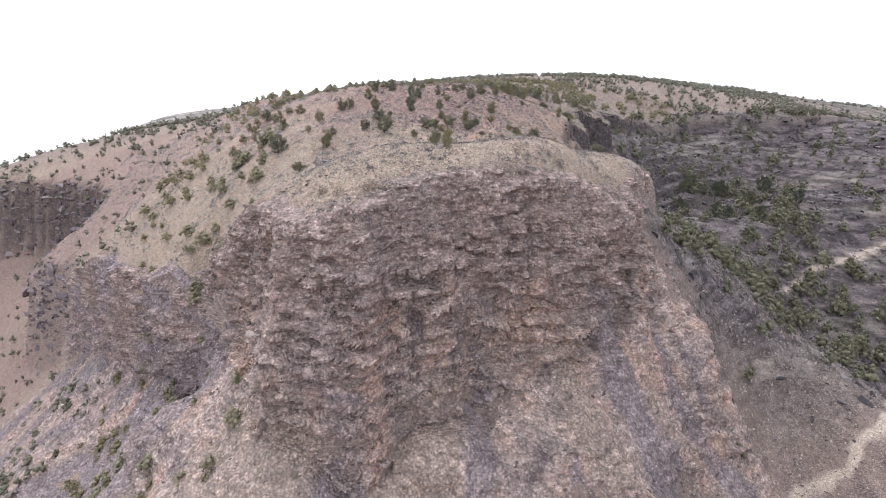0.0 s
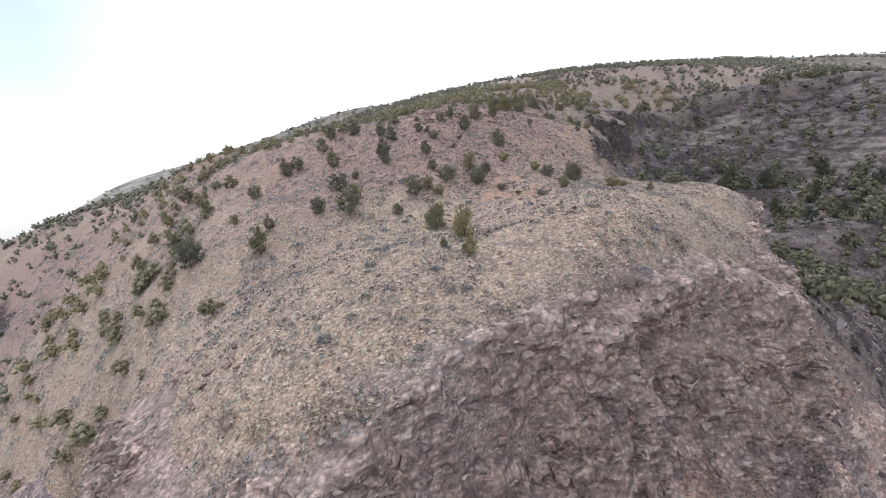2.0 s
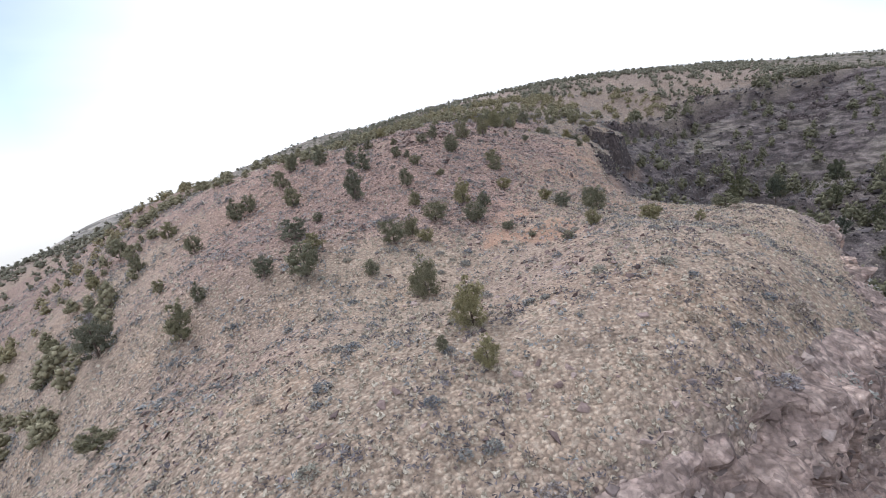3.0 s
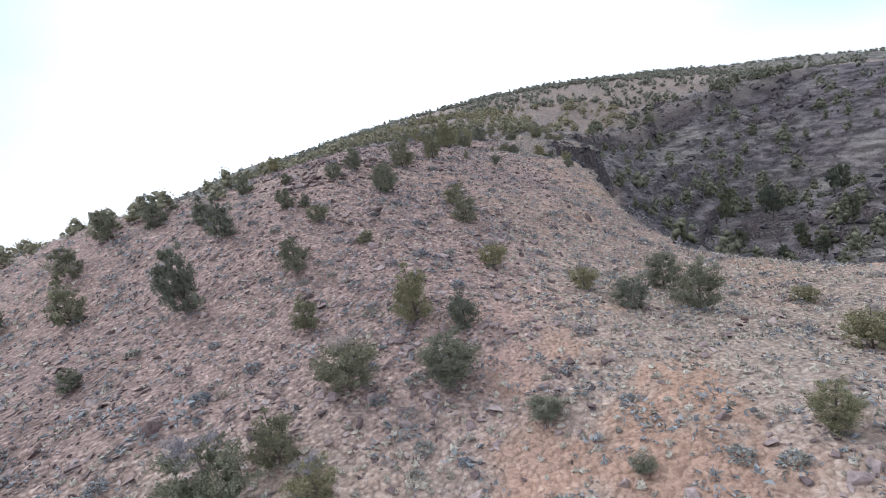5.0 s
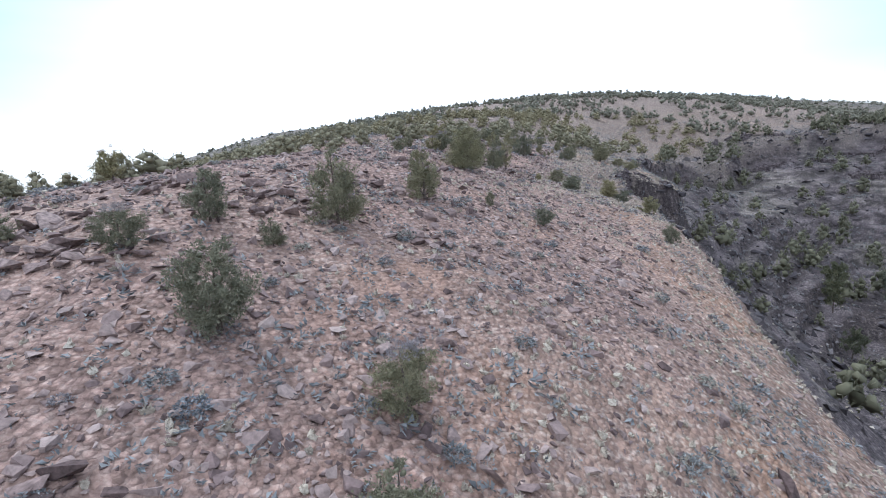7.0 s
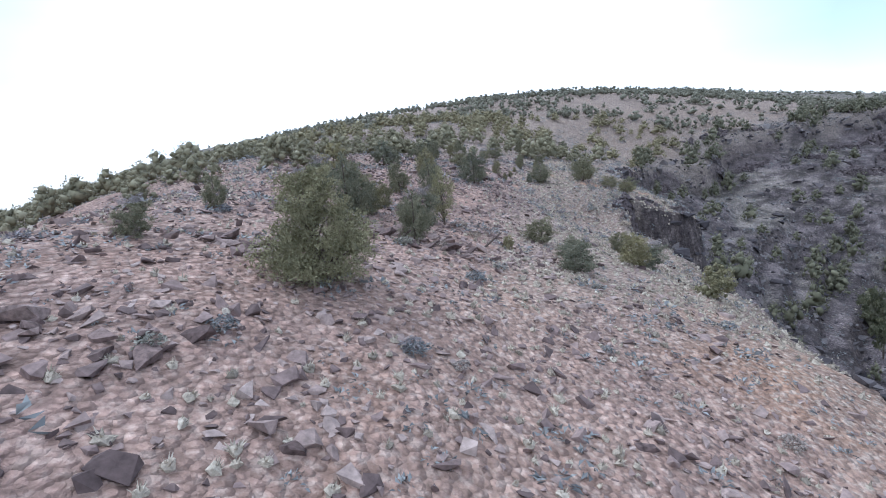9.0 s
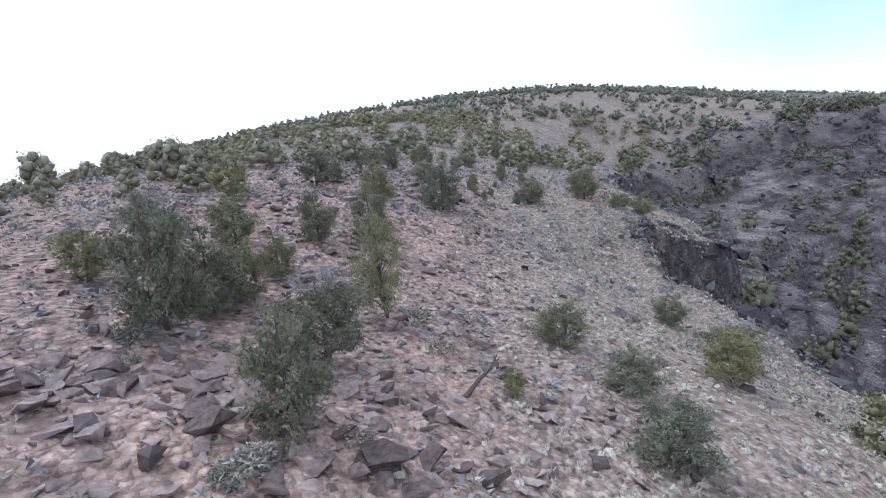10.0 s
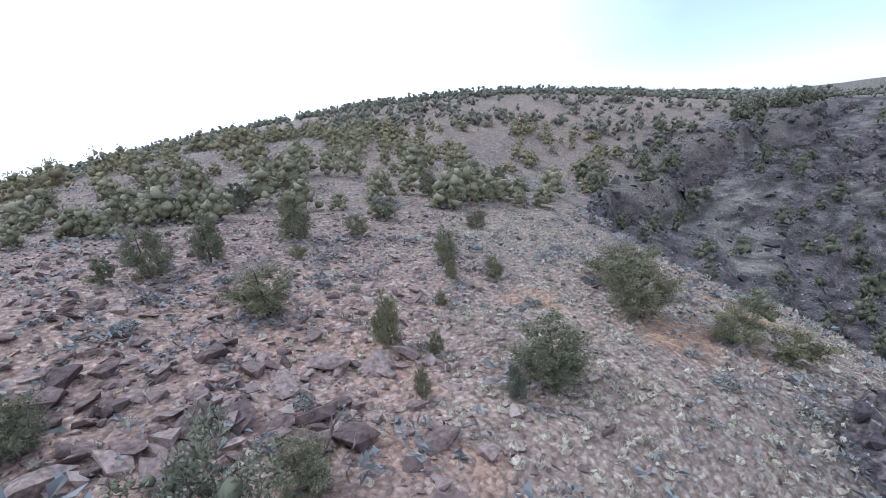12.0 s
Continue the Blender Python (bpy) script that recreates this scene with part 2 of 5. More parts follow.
TRACKS = [[(62, 64), (76.4, 66.2), (87.6, 70.1), (94.7, 71.1), (98, 74.8), (107, 78.6), (122, 92), (150, 120)],
          [(120, 140), (138.8, 152.6), (152.9, 158.3), (175.7, 170.5), (215, 182)]]


# Bare patches of orange dirt along the crest: x, y, radius.
DIRT = [(7.6, 101.5, 2.4), (11.6, 100.2, 2.4), (15.2, 102.5, 2.2), (8.4, 108, 1.7), (9.6, 113.5, 1.5), (11.8, 109, 1.5), (12.3, 97.4, 2.4),
        (13.0, 145.2, 1.4), (15.3, 146.6, 1.5), (10.4, 142, 1.1), (47.3, 229, 1.5), (45.8, 224.6, 1.3), (33.9, 191.3, 1.0), (33.3, 193.7, 1.0), (36.3, 202.6, 1.0), (36.4, 207.4, 1.2), (38.1, 221.8, 1.4), (57, 233.8, 1.8), (61.6, 227.8, 2.4), (71.4, 230.2, 2.6), (47.6, 222.8, 1.0), (44.2, 232, 0.9)]


def dirt_part(x, y):
    """1 on the bare orange dirt."""
    best = np.full(len(x), -2.0)
    for px, py, r in DIRT:
        best = np.maximum(best, 1.1 - np.hypot(x - px, (y - py) * 0.8) / r)
    return smooth((best + 0.5 * value_noise(x, y, 1.4, 201) + 0.25 * value_noise(x, y, 0.5, 202) + 0.1) / 0.5)


def scree_part(x, y):
    """1 where pink-brown stone covers the spur."""
    n = fractal(x, y, 16.0, 4, 71)
    left = smooth((ridge_x(y) + 9 - x) / 12) * smooth((y - 96) / 18) * (0.25 + 0.75 * smooth((x + 52) / 24))
    top = smooth((y - 132) / 16) * (1 - smooth((y - 170) / 25)) * smooth((ridge_x(y) + 20 - x) / 14)
    late = smooth((y - 178) / 10) * (1 - smooth((y - 226) / 12)) * smooth((ridge_x(y) - x) / 10)
    side = 0.2 * smooth((y - 206) / 10) * (1 - smooth((y - 240) / 15))
    return np.clip(np.maximum(np.maximum(left, top), np.maximum(late, side)) + 0.35 * n, 0, 1)


# ---- materials ----
def material(name, rough=0.9):
    m = bpy.data.materials.new(name)
    m.use_nodes = True
    nt = m.node_tree
    bsdf = nt.nodes["Principled BSDF"]
    bsdf.inputs["Roughness"].default_value = rough
    bsdf.inputs["Specular IOR Level"].default_value = 0.2
    return m, nt, bsdf


def node(nt, kind, **inputs):
    n = nt.nodes.new(kind)
    for key, value in inputs.items():
        n.inputs[key.replace("_", " ")].default_value = value
    return n


def noise_tex(nt, scale, detail=4.0, stretch=None):
    where = nt.nodes.new("ShaderNodeNewGeometry").outputs["Position"]
    if stretch:
        m = node(nt, "ShaderNodeMapping")
        m.inputs["Scale"].default_value = stretch
        nt.links.new(where, m.inputs["Vector"])
        where = m.outputs[0]
    n = node(nt, "ShaderNodeTexNoise", Scale=scale, Detail=detail, Roughness=0.6)
    nt.links.new(where, n.inputs["Vector"])
    return n.outputs[0]


def ramp(nt, value, stops):
    r = nt.nodes.new("ShaderNodeValToRGB")
    e = r.color_ramp.elements
    while len(e) < len(stops):
        e.new(0.5)
    for el, (p, c) in zip(e, stops):
        el.position, el.color = p, (*c, 1)
    nt.links.new(value, r.inputs[0])
    return r.outputs[0]


def mixed(nt, fac, a, b, mode="MIX"):
    m = nt.nodes.new("ShaderNodeMix")
    m.data_type, m.blend_type = "RGBA", mode
    for sock, v in ((m.inputs[0], fac), (m.inputs[6], a), (m.inputs[7], b)):
        if isinstance(v, (int, float)):
            sock.default_value = v
        elif isinstance(v, tuple):
            sock.default_value = (*v, 1)
        else:
            nt.links.new(v, sock)
    return m.outputs[2]


def attribute(nt, name):
    a = nt.nodes.new("ShaderNodeAttribute")
    a.attribute_name = name
    return a.outputs["Fac"]


def bumped(nt, bsdf, value, strength, distance):
    b = node(nt, "ShaderNodeBump", Strength=strength, Distance=distance)
    nt.links.new(value, b.inputs["Height"])
    nt.links.new(b.outputs[0], bsdf.inputs["Normal"])


def grey(v):
    return (v, v, v)


def rubble(nt, scale, dark=0.45, light=1.4):
    """Stones side by side: a tone for each with the gaps' shade painted in, and its height, low in the gaps."""
    where = nt.nodes.new("ShaderNodeNewGeometry").outputs["Position"]
    wobble = node(nt, "ShaderNodeTexNoise", Scale=scale * 1.7, Detail=3.0)
    nt.links.new(where, wobble.inputs["Vector"])
    bend = nt.nodes.new("ShaderNodeVectorMath")
    bend.operation = "MULTIPLY_ADD"
    bend.inputs[1].default_value = (0.55 / scale,) * 3
    nt.links.new(wobble.outputs["Color"], bend.inputs[0])
    nt.links.new(where, bend.inputs[2])
    cells = node(nt, "ShaderNodeTexVoronoi", Scale=scale)
    nt.links.new(bend.outputs[0], cells.inputs["Vector"])
    pick = nt.nodes.new("ShaderNodeSeparateColor")
    nt.links.new(cells.outputs["Color"], pick.inputs[0])
    shade = ramp(nt, pick.outputs[0], [(0.0, grey(dark)), (0.45, grey(0.85)), (0.8, grey(1.2)), (1.0, grey(light))])
    # colour darkens towards each stone's edge, painting the shade between stones
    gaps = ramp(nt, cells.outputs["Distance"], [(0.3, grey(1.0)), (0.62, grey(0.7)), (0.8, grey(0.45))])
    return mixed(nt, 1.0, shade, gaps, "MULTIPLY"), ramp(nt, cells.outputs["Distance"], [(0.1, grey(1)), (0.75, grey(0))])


def ground_material():
    m, nt, bsdf = material("hillside", 0.95)
    big, mid, fine = noise_tex(nt, 0.045, 5), noise_tex(nt, 0.35, 5), noise_tex(nt, 3.2, 6)
    soil = ramp(nt, mid, [(0.3, (0.2, 0.142, 0.115)), (0.52, (0.28, 0.2, 0.153)), (0.72, (0.345, 0.258, 0.195))])
    orange = ramp(nt, fine, [(0.3, (0.27, 0.17, 0.112)), (0.7, (0.37, 0.245, 0.162))])
    soil = mixed(nt, ramp(nt, noise_tex(nt, 0.11, 4), [(0.53, grey(0)), (0.62, grey(0.8))]), soil, orange)
    straw = ramp(nt, fine, [(0.3, (0.22, 0.185, 0.155)), (0.5, (0.36, 0.315, 0.265)), (0.7, (0.52, 0.47, 0.4))])
    cover = mixed(nt, ramp(nt, fine, [(0.5, grey(0.0)), (0.6, grey(0.6))]), soil, straw)
    stone = ramp(nt, fine, [(0.28, (0.11, 0.078, 0.07)), (0.45, (0.235, 0.165, 0.143)), (0.7, (0.37, 0.275, 0.238))])
    lava = ramp(nt, fine, [(0.3, (0.046, 0.04, 0.044)), (0.52, (0.108, 0.093, 0.095)), (0.7, (0.205, 0.184, 0.176))])
    sage = ramp(nt, fine, [(0.35, (0.1, 0.095, 0.085)), (0.65, (0.27, 0.245, 0.21))])
    bands = noise_tex(nt, 0.05, 6, (0.5, 0.5, 3.0))
    lava = mixed(nt, ramp(nt, bands, [(0.5, grey(0)), (0.64, grey(0.7))]), lava, sage)
    lava = mixed(nt, ramp(nt, mid, [(0.58, grey(0)), (0.72, grey(0.6))]), lava, (0.245, 0.226, 0.212))
    ledges = ramp(nt, noise_tex(nt, 0.22, 7, (0.7, 0.7, 2.6)), [(0.4, grey(0.42)), (0.5, grey(0.95)), (0.62, grey(1.5))])
    lava = mixed(nt, 0.9, lava, ledges, "MULTIPLY")
    crag = ramp(nt, noise_tex(nt, 1.3, 8, (0.6, 0.6, 2.2)), [(0.3, (0.11, 0.09, 0.082)), (0.5, (0.25, 0.205, 0.185)), (0.68, (0.42, 0.36, 0.32))])
    streak = noise_tex(nt, 0.3, 5, (1.0, 0.22, 0.22))
    talus = ramp(nt, streak, [(0.36, (0.11, 0.094, 0.096)), (0.5, (0.19, 0.16, 0.146)), (0.64, (0.28, 0.23, 0.193))])
    talus = mixed(nt, ramp(nt, fine, [(0.3, grey(0.0)), (0.7, grey(0.6))]), talus, stone)
    far = ramp(nt, noise_tex(nt, 0.16, 5), [(0.38, (0.05, 0.055, 0.045)), (0.5, (0.13, 0.12, 0.1)), (0.62, (0.28, 0.25, 0.21))])
    beige = ramp(nt, fine, [(0.3, (0.19, 0.158, 0.125)), (0.5, (0.3, 0.255, 0.2)), (0.7, (0.42, 0.365, 0.29))])
    cover = mixed(nt, attribute(nt, "front"), cover, beige)
    cover = mixed(nt, attribute(nt, "dirt"), cover, orange)
    c = mixed(nt, attribute(nt, "scree"), cover, stone)
    c = mixed(nt, attribute(nt, "talus"), c, talus)
    c = mixed(nt, attribute(nt, "valley"), c, lava)
    c = mixed(nt, attribute(nt, "crag"), c, crag)
    dark = ramp(nt, noise_tex(nt, 1.1, 8, (1.4, 1.4, 0.5)), [(0.3, (0.03, 0.026, 0.028)), (0.55, (0.085, 0.072, 0.07)), (0.72, (0.2, 0.175, 0.16))])
    c = mixed(nt, attribute(nt, "black_crag"), c, dark)
    c = mixed(nt, attribute(nt, "upland"), c, ramp(nt, fine, [(0.35, (0.1, 0.09, 0.08)), (0.5, (0.215, 0.184, 0.158)), (0.68, (0.35, 0.308, 0.265))]))
    c = mixed(nt, attribute(nt, "track"), c, (0.46, 0.4, 0.33))
    c = mixed(nt, attribute(nt, "far"), c, far)
    strata = ramp(nt, noise_tex(nt, 0.05, 4, (0.2, 1.0, 3.0)), [(0.42, (0.16, 0.155, 0.14)), (0.55, (0.36, 0.345, 0.315))])
    c = mixed(nt, attribute(nt, "pale"), c, strata)
    c = mixed(nt, 0.35, c, ramp(nt, big, [(0.3, grey(0.55)), (0.7, grey(1.0))]), "MULTIPLY")
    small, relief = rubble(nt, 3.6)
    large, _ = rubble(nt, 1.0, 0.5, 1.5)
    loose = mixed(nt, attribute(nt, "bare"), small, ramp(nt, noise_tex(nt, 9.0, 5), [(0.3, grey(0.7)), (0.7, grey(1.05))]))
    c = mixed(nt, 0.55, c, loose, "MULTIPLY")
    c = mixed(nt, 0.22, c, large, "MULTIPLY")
    c = mixed(nt, 1.0, c, (1.46, 1.39, 1.335), "MULTIPLY")
    nt.links.new(c, bsdf.inputs["Base Color"])
    bumped(nt, bsdf, relief, 0.8, 0.25)
    return m


def island_material(name, stops, rough=0.9, grain=0.0, scale=6.0):
    """A surface whose pieces each take a shade of their own between the stops."""
    m, nt, bsdf = material(name, rough)
    pick = nt.nodes.new("ShaderNodeNewGeometry").outputs["Random Per Island"]
    c = ramp(nt, pick, stops)
    if grain:
        n = noise_tex(nt, scale, 5)
        c = mixed(nt, grain, c, ramp(nt, n, [(0.3, grey(0.35)), (0.7, grey(1.25))]), "MULTIPLY")
        bumped(nt, bsdf, n, 0.5, 0.05)
    nt.links.new(c, bsdf.inputs["Base Color"])
    return m


def object_material(name, stops, rough=0.9, grain=0.5, scale=7.0):
    """The same for things of their own: each thing takes its shade by chance."""
    m, nt, bsdf = material(name, rough)
    c = ramp(nt, nt.nodes.new("ShaderNodeObjectInfo").outputs["Random"], stops)
    n = noise_tex(nt, scale, 5)
    c = mixed(nt, grain, c, ramp(nt, n, [(0.3, grey(0.35)), (0.7, grey(1.25))]), "MULTIPLY")
    bumped(nt, bsdf, n, 0.5, 0.04)
    nt.links.new(c, bsdf.inputs["Base Color"])
    return m


def leaf_material(name, stops, clumped=False):
    m, nt, bsdf = material(name, 0.8)
    g = nt.nodes.new("ShaderNodeNewGeometry").outputs["Random Per Island"]
    own = nt.nodes.new("ShaderNodeObjectInfo").outputs["Random"]
    if clumped:
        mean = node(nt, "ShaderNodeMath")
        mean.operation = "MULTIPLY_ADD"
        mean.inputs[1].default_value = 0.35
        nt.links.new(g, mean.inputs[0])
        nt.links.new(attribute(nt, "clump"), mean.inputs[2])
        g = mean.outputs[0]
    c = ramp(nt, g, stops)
    c = mixed(nt, 1.0, c, ramp(nt, own, [(0.0, (0.8, 0.84, 0.9)), (0.5, (1.0, 1.0, 0.96)), (1.0, (1.28, 1.2, 0.96))]), "MULTIPLY")
    nt.links.new(c, bsdf.inputs["Base Color"])
    bsdf.inputs["Subsurface Weight"].default_value = 0.0
    return m


GROUND = ground_material()
LEAF = leaf_material("juniper_leaf", [(0.0, (0.105, 0.1, 0.066)), (0.5, (0.195, 0.186, 0.122)), (1.0, (0.29, 0.272, 0.185))], True)
PALE_LEAF = leaf_material("pale_juniper_leaf", [(0.0, (0.12, 0.118, 0.08)), (0.5, (0.2, 0.195, 0.13)), (1.0, (0.275, 0.265, 0.182))], True)
PINE = leaf_material("pine_leaf", [(0.0, (0.05, 0.056, 0.042)), (0.6, (0.105, 0.112, 0.08)), (1.0, (0.17, 0.17, 0.12))], True)
NEEDLE = leaf_material("far_leaf", [(0.0, (0.135, 0.127, 0.09)), (0.6, (0.185, 0.173, 0.123)), (1.0, (0.24, 0.223, 0.16))])
DARK_LEAF = leaf_material("valley_leaf", [(0.0, (0.09, 0.09, 0.064)), (0.6, (0.128, 0.126, 0.09)), (1.0, (0.17, 0.165, 0.118))])
SHRUB_LEAF = leaf_material("olive_shrub_leaf", [(0.0, (0.15, 0.14, 0.092)), (0.6, (0.215, 0.198, 0.132)), (1.0, (0.285, 0.262, 0.178))])
DRY_TWIG = leaf_material("dark_twig", [(0.0, (0.09, 0.076, 0.078)), (0.5, (0.155, 0.132, 0.132)), (1.0, (0.23, 0.198, 0.192))])
SAGE = leaf_material("sage_leaf", [(0.0, (0.12, 0.12, 0.12)), (0.5, (0.22, 0.223, 0.222)), (1.0, (0.32, 0.32, 0.31))])
TWIG = leaf_material("bare_twig", [(0.0, (0.17, 0.145, 0.14)), (0.5, (0.3, 0.262, 0.25)), (1.0, (0.43, 0.38, 0.355))])
BARK = object_material("bark", [(0.0, (0.1, 0.075, 0.06)), (1.0, (0.2, 0.16, 0.135))], 0.95, 0.7, 20.0)
STRAW = island_material("straw", [(0.0, (0.22, 0.19, 0.15)), (0.4, (0.41, 0.352, 0.275)), (0.8, (0.48, 0.42, 0.33)), (1.0, (0.54, 0.48, 0.39))], 0.9, 0.6, 14.0)
STONE = island_material("loose_stone", [(0.0, (0.1, 0.072, 0.067)), (0.35, (0.22, 0.16, 0.145)), (0.7, (0.31, 0.236, 0.208)), (1.0, (0.385, 0.305, 0.268))], 0.9, 0.6, 5.0)
CRAG = island_material("crag_stone", [(0.0, (0.11, 0.088, 0.082)), (0.5, (0.24, 0.192, 0.175)), (1.0, (0.42, 0.35, 0.31))], 0.9, 0.75, 2.5)
def cliff_material():
    m, nt, bsdf = material("layered_cliff", 0.95)
    grain, beds = noise_tex(nt, 2.4, 8), noise_tex(nt, 0.9, 7, (0.35, 0.35, 2.4))
    stain = noise_tex(nt, 0.14, 5, (1.0, 1.0, 0.5))
    stone = ramp(nt, beds, [(0.3, (0.14, 0.11, 0.1)), (0.48, (0.26, 0.208, 0.184)), (0.68, (0.4, 0.332, 0.294))])
    stone = mixed(nt, ramp(nt, stain, [(0.48, grey(0)), (0.6, grey(0.75))]), stone, (0.31, 0.215, 0.17))
    stone = mixed(nt, ramp(nt, stain, [(0.36, grey(0.85)), (0.47, grey(0))]), stone, (0.1, 0.082, 0.085))
    dust = ramp(nt, grain, [(0.35, (0.15, 0.125, 0.112)), (0.5, (0.26, 0.22, 0.188)), (0.66, (0.4, 0.348, 0.29))])
    parts = nt.nodes.new("ShaderNodeSeparateXYZ")
    nt.links.new(nt.nodes.new("ShaderNodeNewGeometry").outputs["Normal"], parts.inputs[0])
    lying = ramp(nt, parts.outputs["Z"], [(0.55, grey(0)), (0.85, grey(0.35))])
    c = mixed(nt, lying, stone, dust)
    # darker brown for the upper rows of the cliff
    dark_top = ramp(nt, beds, [(0.3, (0.1, 0.08, 0.074)), (0.5, (0.195, 0.155, 0.14)), (0.7, (0.32, 0.265, 0.235))])
    c = mixed(nt, attribute(nt, "dark_top"), c, dark_top)
    purple = ramp(nt, grain, [(0.3, (0.1, 0.085, 0.092)), (0.6, (0.2, 0.172, 0.175)), (0.75, (0.3, 0.265, 0.26))])
    c = mixed(nt, attribute(nt, "purple"), c, purple)
    tan = ramp(nt, grain, [(0.3, (0.17, 0.138, 0.118)), (0.6, (0.27, 0.222, 0.183)), (0.75, (0.37, 0.312, 0.26))])
    c = mixed(nt, attribute(nt, "tan"), c, tan)
    c = mixed(nt, 0.5, c, ramp(nt, grain, [(0.3, grey(0.6)), (0.65, grey(1.2))]), "MULTIPLY")
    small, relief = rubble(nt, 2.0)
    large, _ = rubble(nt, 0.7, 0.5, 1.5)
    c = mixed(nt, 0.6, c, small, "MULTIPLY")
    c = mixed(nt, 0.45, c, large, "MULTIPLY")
    c = mixed(nt, 1.0, c, (1.74, 1.66, 1.61), "MULTIPLY")
    nt.links.new(c, bsdf.inputs["Base Color"])
    bumped(nt, bsdf, relief, 0.9, 0.3)
    return m


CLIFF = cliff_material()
def face_material():
    m, nt, bsdf = material("dark_crag_face", 0.95)
    tone = ramp(nt, noise_tex(nt, 2.2, 8, (1.6, 1.6, 0.6)), [(0.34, (0.04, 0.032, 0.034)), (0.5, (0.1, 0.08, 0.08)), (0.66, (0.22, 0.182, 0.168))])
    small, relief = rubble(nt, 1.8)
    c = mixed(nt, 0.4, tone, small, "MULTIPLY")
    nt.links.new(c, bsdf.inputs["Base Color"])
    bumped(nt, bsdf, relief, 0.9, 0.3)
    return m


FACE = face_material()
LAVA = island_material("lava_stone", [(0.0, (0.04, 0.035, 0.038)), (0.55, (0.1, 0.087, 0.088)), (1.0, (0.24, 0.215, 0.205))], 0.9, 0.6, 2.5)
PURPLE = island_material("purple_basalt", [(0.0, (0.085, 0.068, 0.073)), (0.6, (0.15, 0.122, 0.126)), (1.0, (0.26, 0.22, 0.21))], 0.9, 0.6, 1.2)
BLACK = object_material("column_basalt", [(0.0, (0.075, 0.06, 0.062)), (0.6, (0.14, 0.114, 0.112)), (1.0, (0.25, 0.21, 0.195))], 0.95, 1.0, 4.0)
BOULDER = object_material("boulder_stone", [(0.0, (0.11, 0.077, 0.07)), (0.5, (0.22, 0.158, 0.14)), (1.0, (0.31, 0.236, 0.207))], 0.9, 0.95, 5.0)


# ---- the ground, one sheet to the horizon ----
def spaced(lo, hi, fine_lo, fine_hi, step, growth):
    mid = np.arange(fine_lo, fine_hi + step / 2, step)

    def run(dist):
        out, s, p = [], step, 0.0
        while p < dist:
            s *= growth
            p += s
            out.append(p)
        return np.array(out)
    return np.r_[(fine_lo - run(fine_lo - lo))[::-1], mid, fine_hi + run(hi - fine_hi)]


def mesh_from(name, verts, faces, mat, smooth_shade=False):
    """A mesh from arrays of places and of faces with the same number of corners."""
    me = bpy.data.meshes.new(name)
    verts, faces = np.asarray(verts, np.float32), np.asarray(faces, np.int32)
    n, k = faces.shape
    me.vertices.add(len(verts))
    me.vertices.foreach_set("co", verts.ravel())
    me.loops.add(n * k)
    me.loops.foreach_set("vertex_index", faces.ravel())
    me.polygons.add(n)
    me.polygons.foreach_set("loop_start", np.arange(0, n * k, k, dtype=np.int32))
    me.polygons.foreach_set("loop_total", np.full(n, k, np.int32))
    me.polygons.foreach_set("use_smooth", np.full(n, smooth_shade))
    me.update(calc_edges=True)
    me.materials.append(mat)
    return me


def paint(me, name, values):
    me.attributes.new(name, "FLOAT", "POINT").data.foreach_set("value", np.asarray(values, np.float32))


